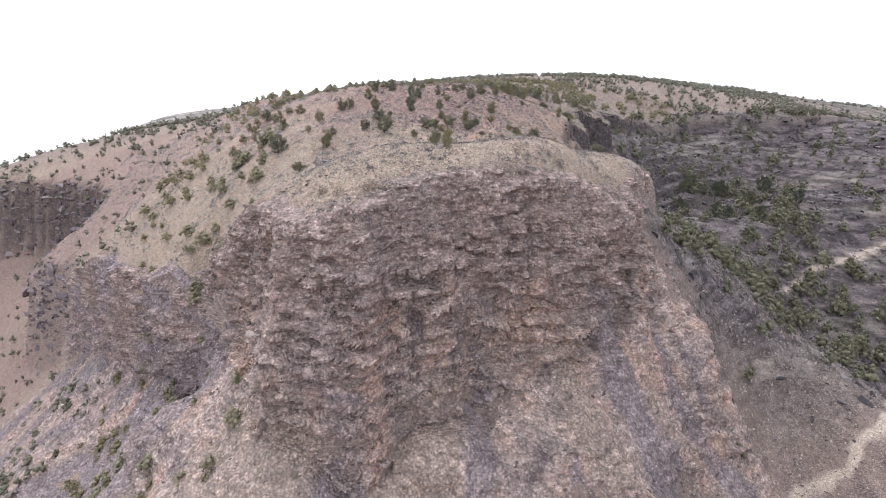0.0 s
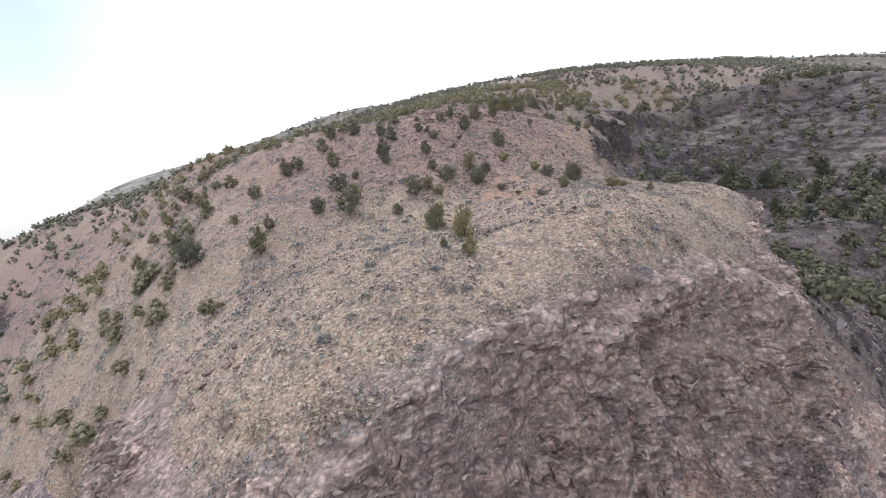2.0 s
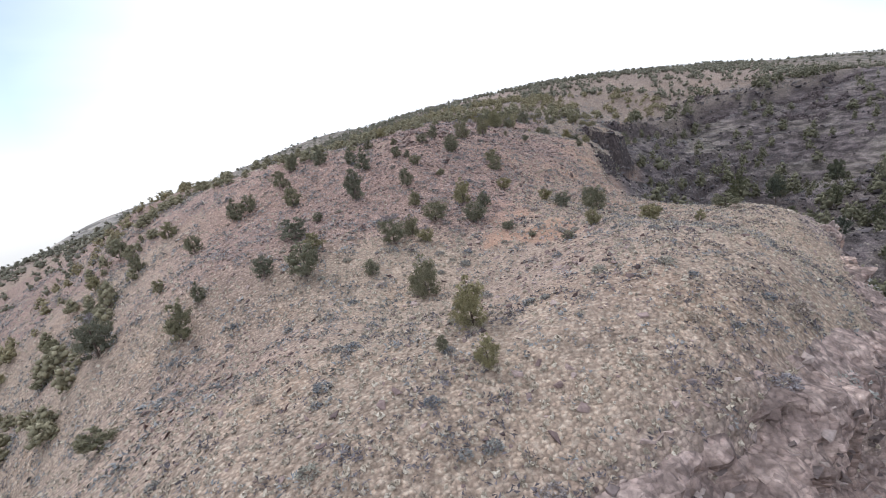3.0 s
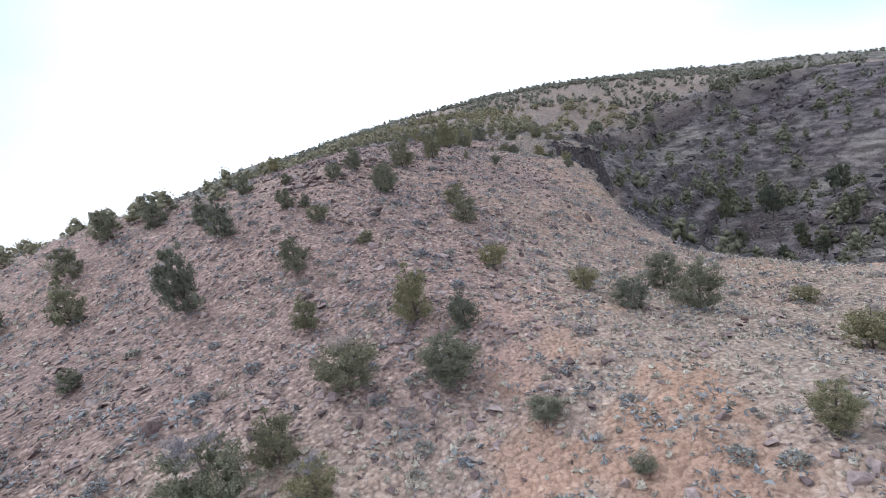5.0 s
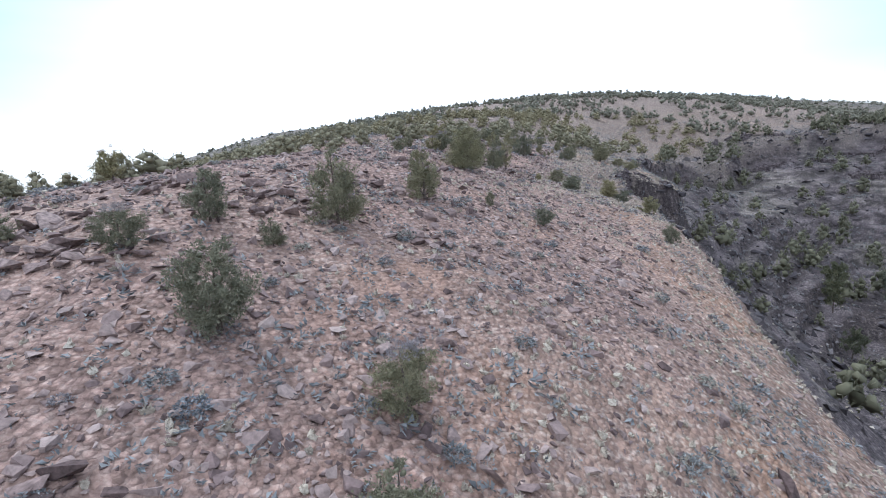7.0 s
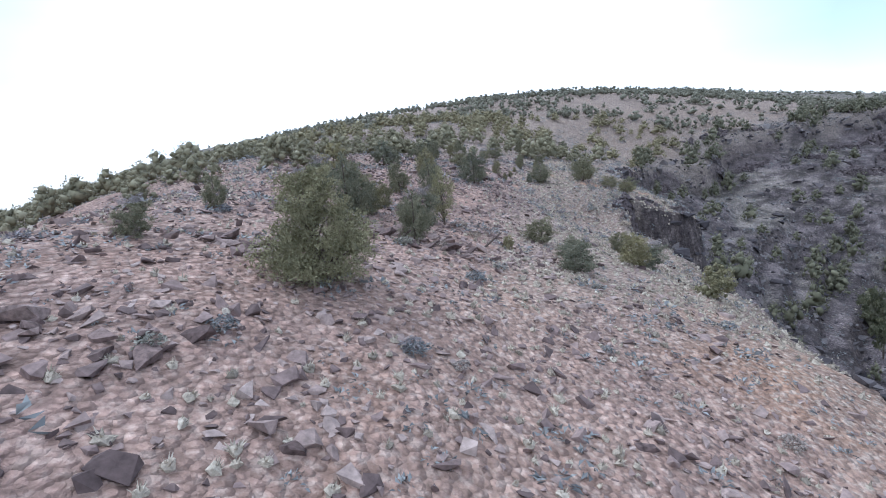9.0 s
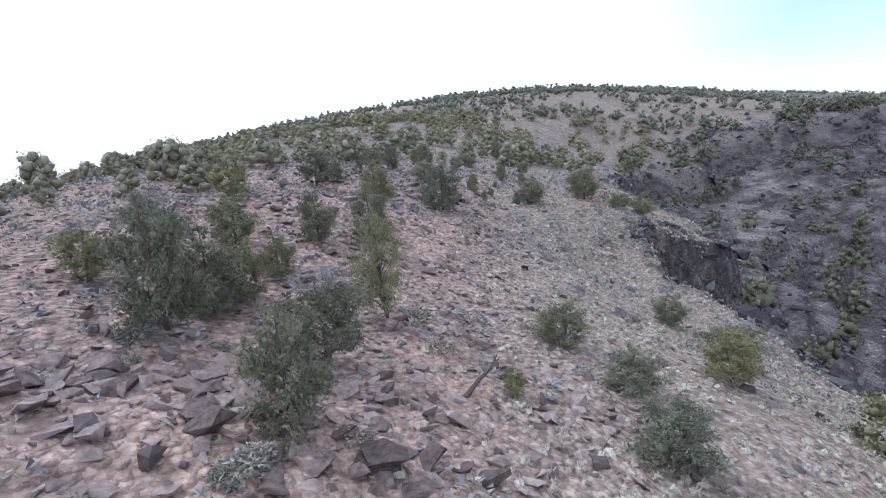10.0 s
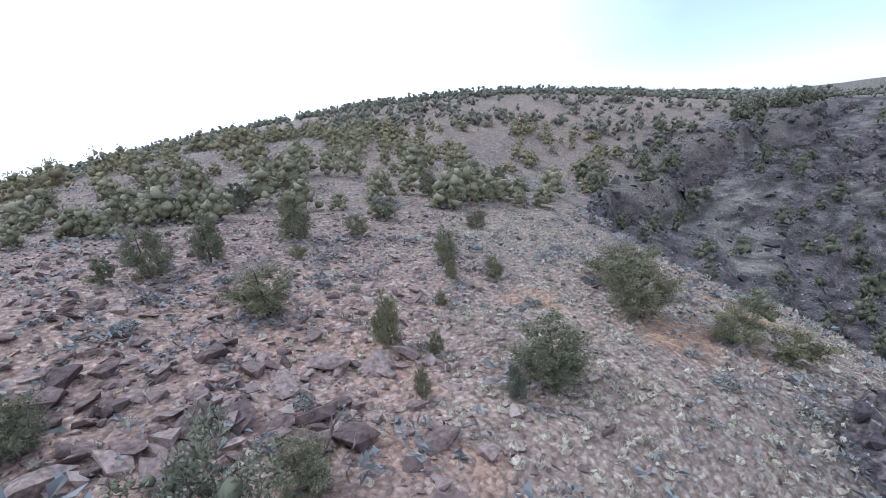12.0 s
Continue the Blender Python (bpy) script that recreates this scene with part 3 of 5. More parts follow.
def build_ground():
    xs = spaced(-4400, 4400, -80, 104, 0.85, 1.065)
    ys = spaced(-800, 4900, 40, 258, 0.85, 1.065)
    gx, gy = (g.ravel() for g in np.meshgrid(xs, ys, indexing="ij"))
    z, crag = land(gx, gy)
    nx, ny = len(xs), len(ys)
    a = (np.arange(nx - 1)[:, None] * ny + np.arange(ny - 1)).ravel()
    me = mesh_from("ground", np.stack([gx, gy, z], 1), np.stack([a, a + ny, a + ny + 1, a + 1], 1), GROUND, True)
    s, drop = rim_distance(gx, gy)
    dirt = dirt_part(gx, gy)
    valley = valley_part(gx, gy)
    front = smooth((s - 2) / 6) * (1 - valley) * (1 - smooth((np.hypot(gx, gy) - 200) / 200))
    east = np.maximum(smooth((gy - 128) / 14) * smooth((gx - 20) / 14), smooth((-105 - gx) / 15) * smooth((gy - 176) / 8))
    brow = smooth((s + 1.8 + 2.6 * fractal(gx, gy, 5.0, 3, 216)) / 1.4) * (1 - smooth((s - 2) / 3)) * (gy < 118) * (gx > -34)
    paint(me, "crag", np.clip(np.maximum(crag, 0.9 * brow), 0, 1) * (1 - east))
    paint(me, "black_crag", np.clip(np.clip(crag * 1.5, 0, 1) * east * np.where(gx < 0, 0.85, 1.0) + 0.4 * smooth(1.3 - np.hypot(gx - 63, gy - 219) / 7 + 0.5 * value_noise(gx, gy, 2.0, 210)), 0, 1))
    paint(me, "upland", np.maximum(smooth((gy - 225) / 50) * 0.7, smooth((gy - 172) / 20) * smooth((gx - ridge_x(gy) + 5) / 10) * 0.55 * (1 - dirt)) * (s < 0))
    paint(me, "track", track_part(gx, gy) * 0.85)
    paint(me, "dirt", dirt * 0.9)
    grassy = (1 - scree_part(gx, gy)) * smooth((20 - off_crest(gx, gy)) / 12) * (s < 0) * smooth((gy - 70) / 15)
    paint(me, "bare", np.maximum(dirt * 0.95, grassy * 0.85))
    paint(me, "valley", valley)
    paint(me, "front", 0.65 * np.maximum(1 - smooth((gy - 102 + 6 * value_noise(gx, gy, 9.0, 215)) / 24), smooth((-gx - 25) / 25)))
    paint(me, "pale", 0.9 * np.exp(-((gx + 370) / 140) ** 2 - ((gy - 628) / 50) ** 2))
    paint(me, "talus", front * (0.25 + 0.75 * smooth((gx + 45) / 20)))
    paint(me, "scree", scree_part(gx, gy) * 0.75)
    paint(me, "far", smooth((np.hypot(gx - 40, gy - 150) - 330) / 200))
    return tagged(new("ground", me), "dry stony hillside with straw grass above basalt cliffs", "hillside", kind="structure")


build_ground()


def build_cliff():
    """The layered front of the spur: ledges that stand out over undercut joints, blocks side by side."""
    cx, cy, rows_ = 0.0, 122.0, 200
    turn = np.radians(np.arange(170.08, 333.0, 0.24))
    reach = np.arange(20, 200, 0.5)
    gx, gy = cx + np.cos(turn)[:, None] * reach, cy + np.sin(turn)[:, None] * reach
    s, _ = rim_distance(gx.ravel(), gy.ravel())
    edge = reach[np.argmax(s.reshape(gx.shape) > 0, 1)]
    edge = np.convolve(np.pad(edge, 12, "edge"), np.ones(25) / 25, "valid")
    run = np.arange(-6, 62, 0.25)
    r = edge[:, None] + run
    x, y = cx + np.cos(turn)[:, None] * r, cy + np.sin(turn)[:, None] * r
    z = land(x.ravel(), y.ravel(), False)[0].reshape(x.shape)
    way = np.concatenate([np.zeros((len(turn), 1)), np.cumsum(np.hypot(0.25, np.diff(z, axis=1)), 1)], 1)
    out = np.zeros((len(turn), rows_))
    for k in range(len(turn)):
        out[k] = np.interp(np.linspace(0, way[k, -1], rows_), way[k], r[k])
    out_x, out_y = cx + np.cos(turn)[:, None] * out, cy + np.sin(turn)[:, None] * out
    base = land(out_x.ravel(), out_y.ravel(), False)[0].reshape(out.shape)
    steep = -np.gradient(base, axis=1) / np.maximum(np.gradient(out, axis=1), 0.02)
    lean = np.arctan(np.clip(steep, 0, 6))
    along = np.cumsum(np.r_[0, np.hypot(np.diff(edge), np.diff(turn) * edge[:-1])])
    along = (along - along[108])[:, None] + 0 * out
    def rough(size, octaves, seed, flat=1.0):
        return fractal(along.ravel(), base.ravel() * flat, size, octaves, seed).reshape(out.shape)

    def ridged(size, octaves, seed, flat=1.0):
        return 1 - 1.4 * np.abs(rough(size, octaves, seed, flat))
    # beds of uneven thickness that bend and die out; each swells downwards and is undercut at its foot
    beds = (base + 3.0 * rough(26.0, 3, 121) + 0.7 * rough(5.0, 3, 122) + 0.08 * along) / 3.1
    bed, part_ = np.floor(beds), beds - np.floor(beds)
    foot = 0.08 + 0.3 * hash2(bed, bed * 0 + 2, 7)
    swell = smooth((1 - part_) / 0.8) * smooth((part_ - foot) / 0.12)
    width = 2.2 + 5.0 * hash2(bed, bed * 0 + 3, 5)
    shifted = (along + 9 * hash2(bed, bed * 0, 9) + 1.3 * rough(4.0, 3, 123)) / width
    cell = np.floor(shifted)
    joint = 0.35 + 0.65 * smooth(np.minimum(shifted - cell, 1 - shifted + cell) / 0.08)
    block = hash2(bed, cell, 13)
    patch = smooth((rough(24.0, 3, 131) + 0.3) / 0.5)
    amount = patch * (0.25 + 0.75 * smooth((lean - 0.75) / 0.35)) * (block > 0.3)
    terraces = np.exp(-((out_x + 24) / 24) ** 2 - ((base + 27) / 11) ** 2)
    amount = np.maximum(amount, smooth((terraces - 0.25) / 0.4) * (block > 0.2))
    push = amount * (0.9 + 2.3 * block) * swell * joint
    crags = smooth((lean - 0.7) / 0.4)
    push += (0.3 + 1.7 * crags) * ridged(9.0, 4, 151, 1.5) + (0.12 + 0.6 * crags) * ridged(2.6, 4, 155, 1.7) + 1.7 * rough(16.0, 3, 153) * crags
    fade = smooth(np.linspace(0, 1, rows_) / 0.07)[None] * smooth((1 - np.linspace(0, 1, rows_)) / 0.06)[None]
    fade = fade * smooth(np.minimum(np.arange(len(turn)), np.arange(len(turn))[::-1]) / 40.0)[:, None]
    push = (push + 0.2) * fade - 0.9 * (1 - fade)
    out_r = out + push * np.sin(lean)
    high = base + push * np.cos(lean)
    vx, vy = cx + np.cos(turn)[:, None] * out_r, cy + np.sin(turn)[:, None] * out_r
    n = len(turn)
    a = (np.arange(n - 1)[:, None] * rows_ + np.arange(rows_ - 1)).ravel()
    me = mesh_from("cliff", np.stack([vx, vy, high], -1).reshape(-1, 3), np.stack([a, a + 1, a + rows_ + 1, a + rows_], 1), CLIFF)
    # chutes of purple scree and tan dirt run down between the beds
    drift = along + 2.0 * fractal(along.ravel(), base.ravel(), 11.0, 3, 171).reshape(out.shape)
    low = smooth((-base - 1) / 9) * (1 - 0.85 * crags * (base > -26))
    chute = value_noise(drift.ravel(), base.ravel() * 0.08, 8.0, 181).reshape(out.shape) + 0.35 * value_noise(drift.ravel(), base.ravel() * 0.2, 2.5, 182).reshape(out.shape)
    run_x = out_x + 1.6 * rough(7.0, 3, 173)
    dark_run = np.maximum(np.exp(-((run_x - 7.5) / 1.8) ** 2), np.exp(-((run_x - 22 + 0.45 * base) / 3.6) ** 2)) * smooth((-base - 12) / 6)
    pale_run = np.maximum(np.exp(-((run_x - 13 + 0.38 * base) / 3.2) ** 2), 0.8 * np.exp(-((run_x - 2) / 2.0) ** 2) * (base < -26)) * smooth((-base - 20) / 8)
    chute = chute * (1 - np.maximum(dark_run, pale_run)) + 1.2 * dark_run - 1.2 * pale_run * (1 - dark_run)
    low = np.maximum(low, np.maximum(dark_run, pale_run))
    paint(me, "purple", (smooth((chute - 0.25) / 0.25) * low * (1 - 0.6 * amount) * 0.85).ravel())
    paint(me, "tan", (smooth((-chute - 0.2) / 0.25) * low * (1 - 0.6 * amount) * 0.9).ravel())
    # the darker brown covers the upper rows down to an uneven edge
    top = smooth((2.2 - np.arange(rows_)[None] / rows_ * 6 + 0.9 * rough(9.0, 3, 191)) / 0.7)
    paint(me, "dark_top", (top * 0.85).ravel())
    ok = (fade > 0.9) & (np.arange(rows_)[None] > 8)
    global CLIFF_SPOTS
    CLIFF_SPOTS = np.stack([vx[ok], vy[ok], high[ok], (turn[:, None] + 0 * out)[ok], lean[ok], chute[ok] * low[ok]], 1)
    return tagged(new("cliff", me), "brown layered basalt cliff with ledges and scree chutes", "cliff", kind="structure")


build_cliff()


# ---- scattering ----
rng = np.random.default_rng(7)


def scatter(count, x0, x1, y0, y1, density):
    """Random places in a box, kept by their density from 0 to 1."""
    x, y = rng.uniform(x0, x1, count), rng.uniform(y0, y1, count)
    keep = rng.random(count) < density(x, y)
    return x[keep], y[keep]


def ground_turns(x, y, spin, tilt=0.0):
    """Turns that lay a piece on the ground, with a spin of its own and a chance tilt."""
    gx, gy = slope_of(x, y)
    steep = np.sqrt(1 + gx * gx + gy * gy)
    up = np.stack([-gx, -gy, np.ones_like(gx)], 1) / steep[:, None]
    up = up + rng.normal(0, 1, up.shape) * tilt
    up /= np.linalg.norm(up, axis=1, keepdims=True)
    a = np.stack([np.cos(spin), np.sin(spin), np.zeros_like(spin)], 1)
    a -= up * (a * up).sum(1, keepdims=True)
    a /= np.linalg.norm(a, axis=1, keepdims=True)
    return np.stack([a, np.cross(up, a), up], 2)


def strew(name, shapes, x, y, z, turns, size, mat, smooth_shade=False):
    """One mesh of many pieces: each takes one of the shapes, its turn and its three sizes."""
    pick = rng.integers(0, len(shapes), len(x))
    verts, faces, base = [], [], 0
    for k, (sv, sf) in enumerate(shapes):
        m = pick == k
        if not m.any():
            continue
        v = np.einsum("nij,nvj->nvi", turns[m], sv[None] * size[m][:, None, :]) + np.stack([x[m], y[m], z[m]], 1)[:, None]
        f = sf[None] + (base + np.arange(m.sum()) * len(sv))[:, None, None]
        verts.append(v.reshape(-1, 3))
        faces.append(f.reshape(-1, 3))
        base += m.sum() * len(sv)
    return new(name, mesh_from(name, np.concatenate(verts), np.concatenate(faces), mat, smooth_shade))


def hull(points):
    """Corners and triangles of the hull round some points."""
    bm = bmesh.new()
    for p in points:
        bm.verts.new(p)
    res = bmesh.ops.convex_hull(bm, input=bm.verts)
    bmesh.ops.delete(bm, geom=[v for v in bm.verts if not v.link_faces], context="VERTS")
    bmesh.ops.triangulate(bm, faces=bm.faces)
    bm.verts.index_update()
    v = np.array([vert.co for vert in bm.verts])
    f = np.array([[c.index for c in face.verts] for face in bm.faces])
    bm.free()
    return v, f


def stone_shape(seed, corners=9):
    r = np.random.default_rng(seed)
    p = r.uniform(-1, 1, (corners, 3))
    p = p / np.abs(p).max(1, keepdims=True) * r.uniform(0.75, 1.0, (corners, 1)) * 0.5
    return hull(p)


def tuft_shape(seed, blades=8, corners=8, broad=0.09):
    """A tuft one unit high: a matted mound, and blades that stand out of it."""
    r = np.random.default_rng(seed)
    p = r.normal(0, 1, (corners, 3))
    p[:, 2] = np.abs(p[:, 2])
    p = p / np.linalg.norm(p, axis=1, keepdims=True) * r.uniform(0.75, 1.1, (corners, 1)) * (0.42, 0.42, 0.6)
    v, f = hull(np.r_[p, [[0.3, 0, -0.1], [-0.15, 0.26, -0.1], [-0.15, -0.26, -0.1]]])
    v, f, foot = v.tolist(), f.tolist(), len(v)
    for k in range(blades):
        a, lean = r.uniform(0, 2 * math.pi), r.uniform(0.1, 0.95)
        d = np.array([math.cos(a), math.sin(a), 0])
        side = np.array([-d[1], d[0], 0]) * r.uniform(0.6, 1.4) * broad
        tip = d * lean * 0.62 + np.array([0, 0, r.uniform(0.65, 1.0) * (1.15 - 0.6 * lean)])
        v += [(tip * 0.4 - side).tolist(), (tip * 0.4 + side).tolist(), tip.tolist()]
        f.append([foot + 3 * k, foot + 3 * k + 1, foot + 3 * k + 2])
    return np.array(v), np.array(f)


STONES = [stone_shape(100 + k) for k in range(14)]
STONES_FAR = [stone_shape(130 + k, 6) for k in range(14)]
TUFTS = [tuft_shape(200 + k, 14, 9, 0.05) for k in range(10)]
TUFTS_MID = [tuft_shape(220 + k, 3, 5, 0.14) for k in range(10)]
TUFTS_FAR = [tuft_shape(230 + k, 1, 4, 0.2) for k in range(8)]


# ---- loose stone, grass and brush ----
def strew_tufts():
    def dense(x, y):
        s, _ = rim_distance(x, y)
        bare = smooth((value_noise(x, y, 9.0, 81) + value_noise(x, y, 3.0, 82) * 0.6 - 0.25) / 0.3)
        return (s < 2) * (1 - 0.8 * scree_part(x, y)) * np.exp(-np.maximum(off_crest(x, y) - 26, 0) / 14) * (1 - 0.7 * bare) * (1 - 0.45 * smooth((y - 122) / 14) * (1 - smooth((y - 168) / 14) * smooth((x - ridge_x(y) + 6) / 8))) * (1 - 0.6 * dirt_part(x, y))
    x, y = scatter(120000, -60, 92, 52, 262, dense)
    z, crag = land(x, y)
    close = (off_crest(x, y) < 12) & (y > 80)
    for name, m, shapes in (("grass_tufts", close, TUFTS), ("slope_grass", ~close, TUFTS_MID)):
        h = rng.uniform(0.16, 0.4, m.sum())
        size = np.stack([h * rng.uniform(1.1, 1.8, len(h)), h * rng.uniform(1.1, 1.8, len(h)), h], 1)
        turns = ground_turns(x[m], y[m], rng.uniform(0, 6.28, len(h)), 0.12)
        keep = rng.random(len(h)) < 0.85
        ob = strew(name, shapes, x[m][keep], y[m][keep], z[m][keep] - 0.02, turns[keep], size[keep], STRAW)
        tagged(ob, "pale dry bunchgrass tufts on stony soil", "grass", kind="stuff")

    def sparse(x, y):
        v = valley_part(x, y)
        near = np.exp(-np.maximum(off_crest(x, y) - 26, 0) / 14) * (y < 262) * (y > 60)
        flank = (x > -150) & (x < 100) & (y < 190)
        return np.clip((1 - near) * (1 - 0.45 * v) * np.where(flank, 1.0, 0.3), 0, 1)
    x, y = scatter(44000, -150, 170, 10, 420, sparse)
    z, crag = land(x, y)
    keep = crag < 0.5
    x, y, z = x[keep], y[keep], z[keep]
    h = rng.uniform(0.28, 0.6, len(x))
    size = np.stack([h * 1.6, h * 1.6, h * 0.9], 1)
    ob = strew("far_grass", TUFTS_FAR, x, y, z - 0.03, ground_turns(x, y, rng.uniform(0, 6.28, len(x)), 0.12), size, STRAW)
    tagged(ob, "pale dry grass clumps on the slopes around", "grass", kind="stuff")


def strew_stones():
    def on_spur(x, y):
        s, _ = rim_distance(x, y)
        return (s < 1) * (0.1 + 0.9 * scree_part(x, y)) * (1 - 0.8 * dirt_part(x, y)) * np.exp(-np.maximum(off_crest(x, y) - 24, 0) / 12)
    x, y = scatter(120000, -44, 88, 52, 262, on_spur)
    z, _ = land(x, y)
    close = off_crest(x, y) < 12
    for name, m, shapes in (("loose_stones", close, STONES), ("slope_stones", ~close, STONES_FAR)):
        d = 0.17 * rng.pareto(2.3, m.sum()).clip(0, 2.6) + 0.16
        size = np.stack([d * rng.uniform(0.9, 1.7, len(d)), d * rng.uniform(0.8, 1.2, len(d)), d * rng.uniform(0.35, 0.8, len(d))], 1)
        ob = strew(name, shapes, x[m], y[m], z[m] + 0.12 * size[:, 2], ground_turns(x[m], y[m], rng.uniform(0, 6.28, len(d)), 0.3), size, STONE)
        tagged(ob, "pink-brown angular stones lying loose on the slope", "stones", kind="stuff")

    def on_crag(x, y):
        _, crag = land(x, y)
        gx, gy = slope_of(x, y)
        return np.clip(crag * (0.2 + 0.3 * np.hypot(gx, gy)), 0, 1)
    for name, label, mat, box, count, big in (("crag_blocks", "brown broken basalt blocks on the front cliff", CRAG, (-60, 62, 34, 128), 20000, 0.34),
                                              ("rim_blocks", "dark broken lava blocks along the rim", LAVA, (20, 290, 128, 350), 46000, 0.6),
                                              ("canyon_blocks", "dark purple broken basalt on the canyon wall", PURPLE, (-350, -100, 140, 300), 30000, 1.1)):
        x, y = scatter(count, *box, on_crag)
        z, _ = land(x, y)
        d = big * (0.55 * rng.pareto(2.2, len(x)).clip(0, 5) + 1.0)
        size = np.stack([d * rng.uniform(1.2, 2.4, len(x)), d * rng.uniform(0.8, 1.4, len(x)), d * rng.uniform(0.45, 0.9, len(x))], 1)
        flat = ground_turns(x, y, rng.uniform(0, 6.28, len(x)), 0.2)
        # most blocks lie level and run along the face
        gx, gy = slope_of(x, y)
        a = np.arctan2(gx, -gy) + rng.normal(0, 0.3, len(x))
        level = np.repeat(np.eye(3)[None], len(x), 0)
        level[:, 0, 0], level[:, 0, 1], level[:, 1, 0], level[:, 1, 1] = np.cos(a), -np.sin(a), np.sin(a), np.cos(a)
        turns = np.where((rng.random(len(x)) < 0.8)[:, None, None], level, flat)
        ob = strew(name, STONES, x, y, z, turns, size, mat)
        tagged(ob, label, "rock", kind="stuff")

    # blocks and scree on the cliff's own face, level on the beds, small in the chutes
    spot = CLIFF_SPOTS[rng.choice(len(CLIFF_SPOTS), 15000, False)]
    steep, loose = smooth((spot[:, 4] - 0.7) / 0.4), np.abs(spot[:, 5]) > 0.25
    d = np.where(loose & (steep < 0.5), 0.28, 0.42) * (0.6 * rng.pareto(2.4, len(spot)).clip(0, 4) + 0.7)
    size = np.stack([d * rng.uniform(1.1, 2.2, len(d)), d * rng.uniform(0.8, 1.3, len(d)), d * rng.uniform(0.45, 0.9, len(d))], 1)
    a = spot[:, 3] + math.pi / 2 + rng.normal(0, 0.4, len(d))
    turns = np.zeros((len(d), 3, 3))
    turns[:, 0, 0], turns[:, 0, 1], turns[:, 1, 0], turns[:, 1, 1], turns[:, 2, 2] = np.cos(a), -np.sin(a), np.sin(a), np.cos(a), 1
    ob = strew("cliff_blocks", STONES_FAR, spot[:, 0], spot[:, 1], spot[:, 2], turns, size, CRAG)
    tagged(ob, "brown basalt blocks and scree on the cliff face", "rock", kind="stuff")

    def on_talus(x, y):
        s, _ = rim_distance(x, y)
        streak = 0.5 + 0.5 * fractal(x, y * 0.25, 6.0, 3, 91)
        return (s > 2) * np.maximum(1 - valley_part(x, y), (x < 108) * (y < 135)) * np.clip(streak, 0.1, 1) * (np.hypot(x, y - 60) < 125)
    x, y = scatter(52000, -100, 110, 4, 135, on_talus)
    z, _ = land(x, y)
    d = 0.22 * rng.pareto(2.4, len(x)).clip(0, 4) + 0.3
    size = np.stack([d * rng.uniform(0.9, 1.5, len(x)), d * rng.uniform(0.8, 1.2, len(x)), d * rng.uniform(0.5, 0.9, len(x))], 1)
    ob = strew("talus_stones", STONES_FAR, x, y, z, ground_turns(x, y, rng.uniform(0, 6.28, len(x)), 0.3), size, STONE)
    tagged(ob, "grey-brown talus stones below the cliff", "stones", kind="stuff")

    def in_valley(x, y):
        return valley_part(x, y) * (0.35 + 0.65 * (fractal(x, y, 22.0, 3, 95) > -0.1)) * (np.hypot(x - 60, y - 160) < 260)
    x, y = scatter(28000, 40, 290, 40, 350, in_valley)
    z, _ = land(x, y)
    d = 0.45 * rng.pareto(2.2, len(x)).clip(0, 5) + 0.5
    size = np.stack([d * rng.uniform(0.9, 1.6, len(x)), d * rng.uniform(0.8, 1.2, len(x)), d * rng.uniform(0.5, 0.9, len(x))], 1)
    ob = strew("lava_stones", STONES_FAR, x, y, z, ground_turns(x, y, rng.uniform(0, 6.28, len(x)), 0.3), size, LAVA)
    tagged(ob, "dark grey lava rubble on the valley sides", "stones", kind="stuff")


def clumps(centres, outward, size, leaves, seed, spread=0.9, fat=0.36):
    """Sprays of pointed leaves about the centres; each spray hangs together at its foot."""
    r = np.random.default_rng(seed)
    n = len(centres)
    v = np.zeros((n, 1 + 2 * leaves, 3))
    v[:, 0] = centres
    for k in range(leaves):
        d = outward + r.normal(0, spread, (n, 3))
        d /= np.linalg.norm(d, axis=1, keepdims=True)
        side = np.cross(d, r.normal(0, 1, (n, 3)))
        side /= np.linalg.norm(side, axis=1, keepdims=True)
        long = size * r.uniform(0.7, 1.3, n)
        v[:, 1 + 2 * k] = centres + d * (0.55 * long)[:, None] + side * (fat * long)[:, None]
        v[:, 2 + 2 * k] = centres + d * long[:, None]
    f = np.array([[0, 1 + 2 * k, 2 + 2 * k] for k in range(leaves)])
    faces = f[None] + (np.arange(n) * (1 + 2 * leaves))[:, None, None]
    return v.reshape(-1, 3), faces.reshape(-1, 3)


def joined(parts):
    verts, faces, base = [], [], 0
    for v, f in parts:
        verts.append(v)
        faces.append(f + base)
        base += len(v)
    return np.concatenate(verts), np.concatenate(faces)


def tube(points, radii, sides=6):
    points = np.asarray(points, float)
    verts = []
    for k, (p, r) in enumerate(zip(points, radii)):
        t = points[min(k + 1, len(points) - 1)] - points[max(k - 1, 0)]
        t /= np.linalg.norm(t)
        a = np.cross(t, (0.31, 0.87, 0.13))
        a /= np.linalg.norm(a)
        b = np.cross(t, a)
        for j in range(sides):
            w = 2 * math.pi * j / sides
            verts.append(p + r * (math.cos(w) * a + math.sin(w) * b))
    faces = []
    for k in range(len(points) - 1):
        for j in range(sides):
            p, q = k * sides + j, k * sides + (j + 1) % sides
            faces += [[p, q, q + sides], [p, q + sides, p + sides]]
    return np.array(verts), np.array(faces)


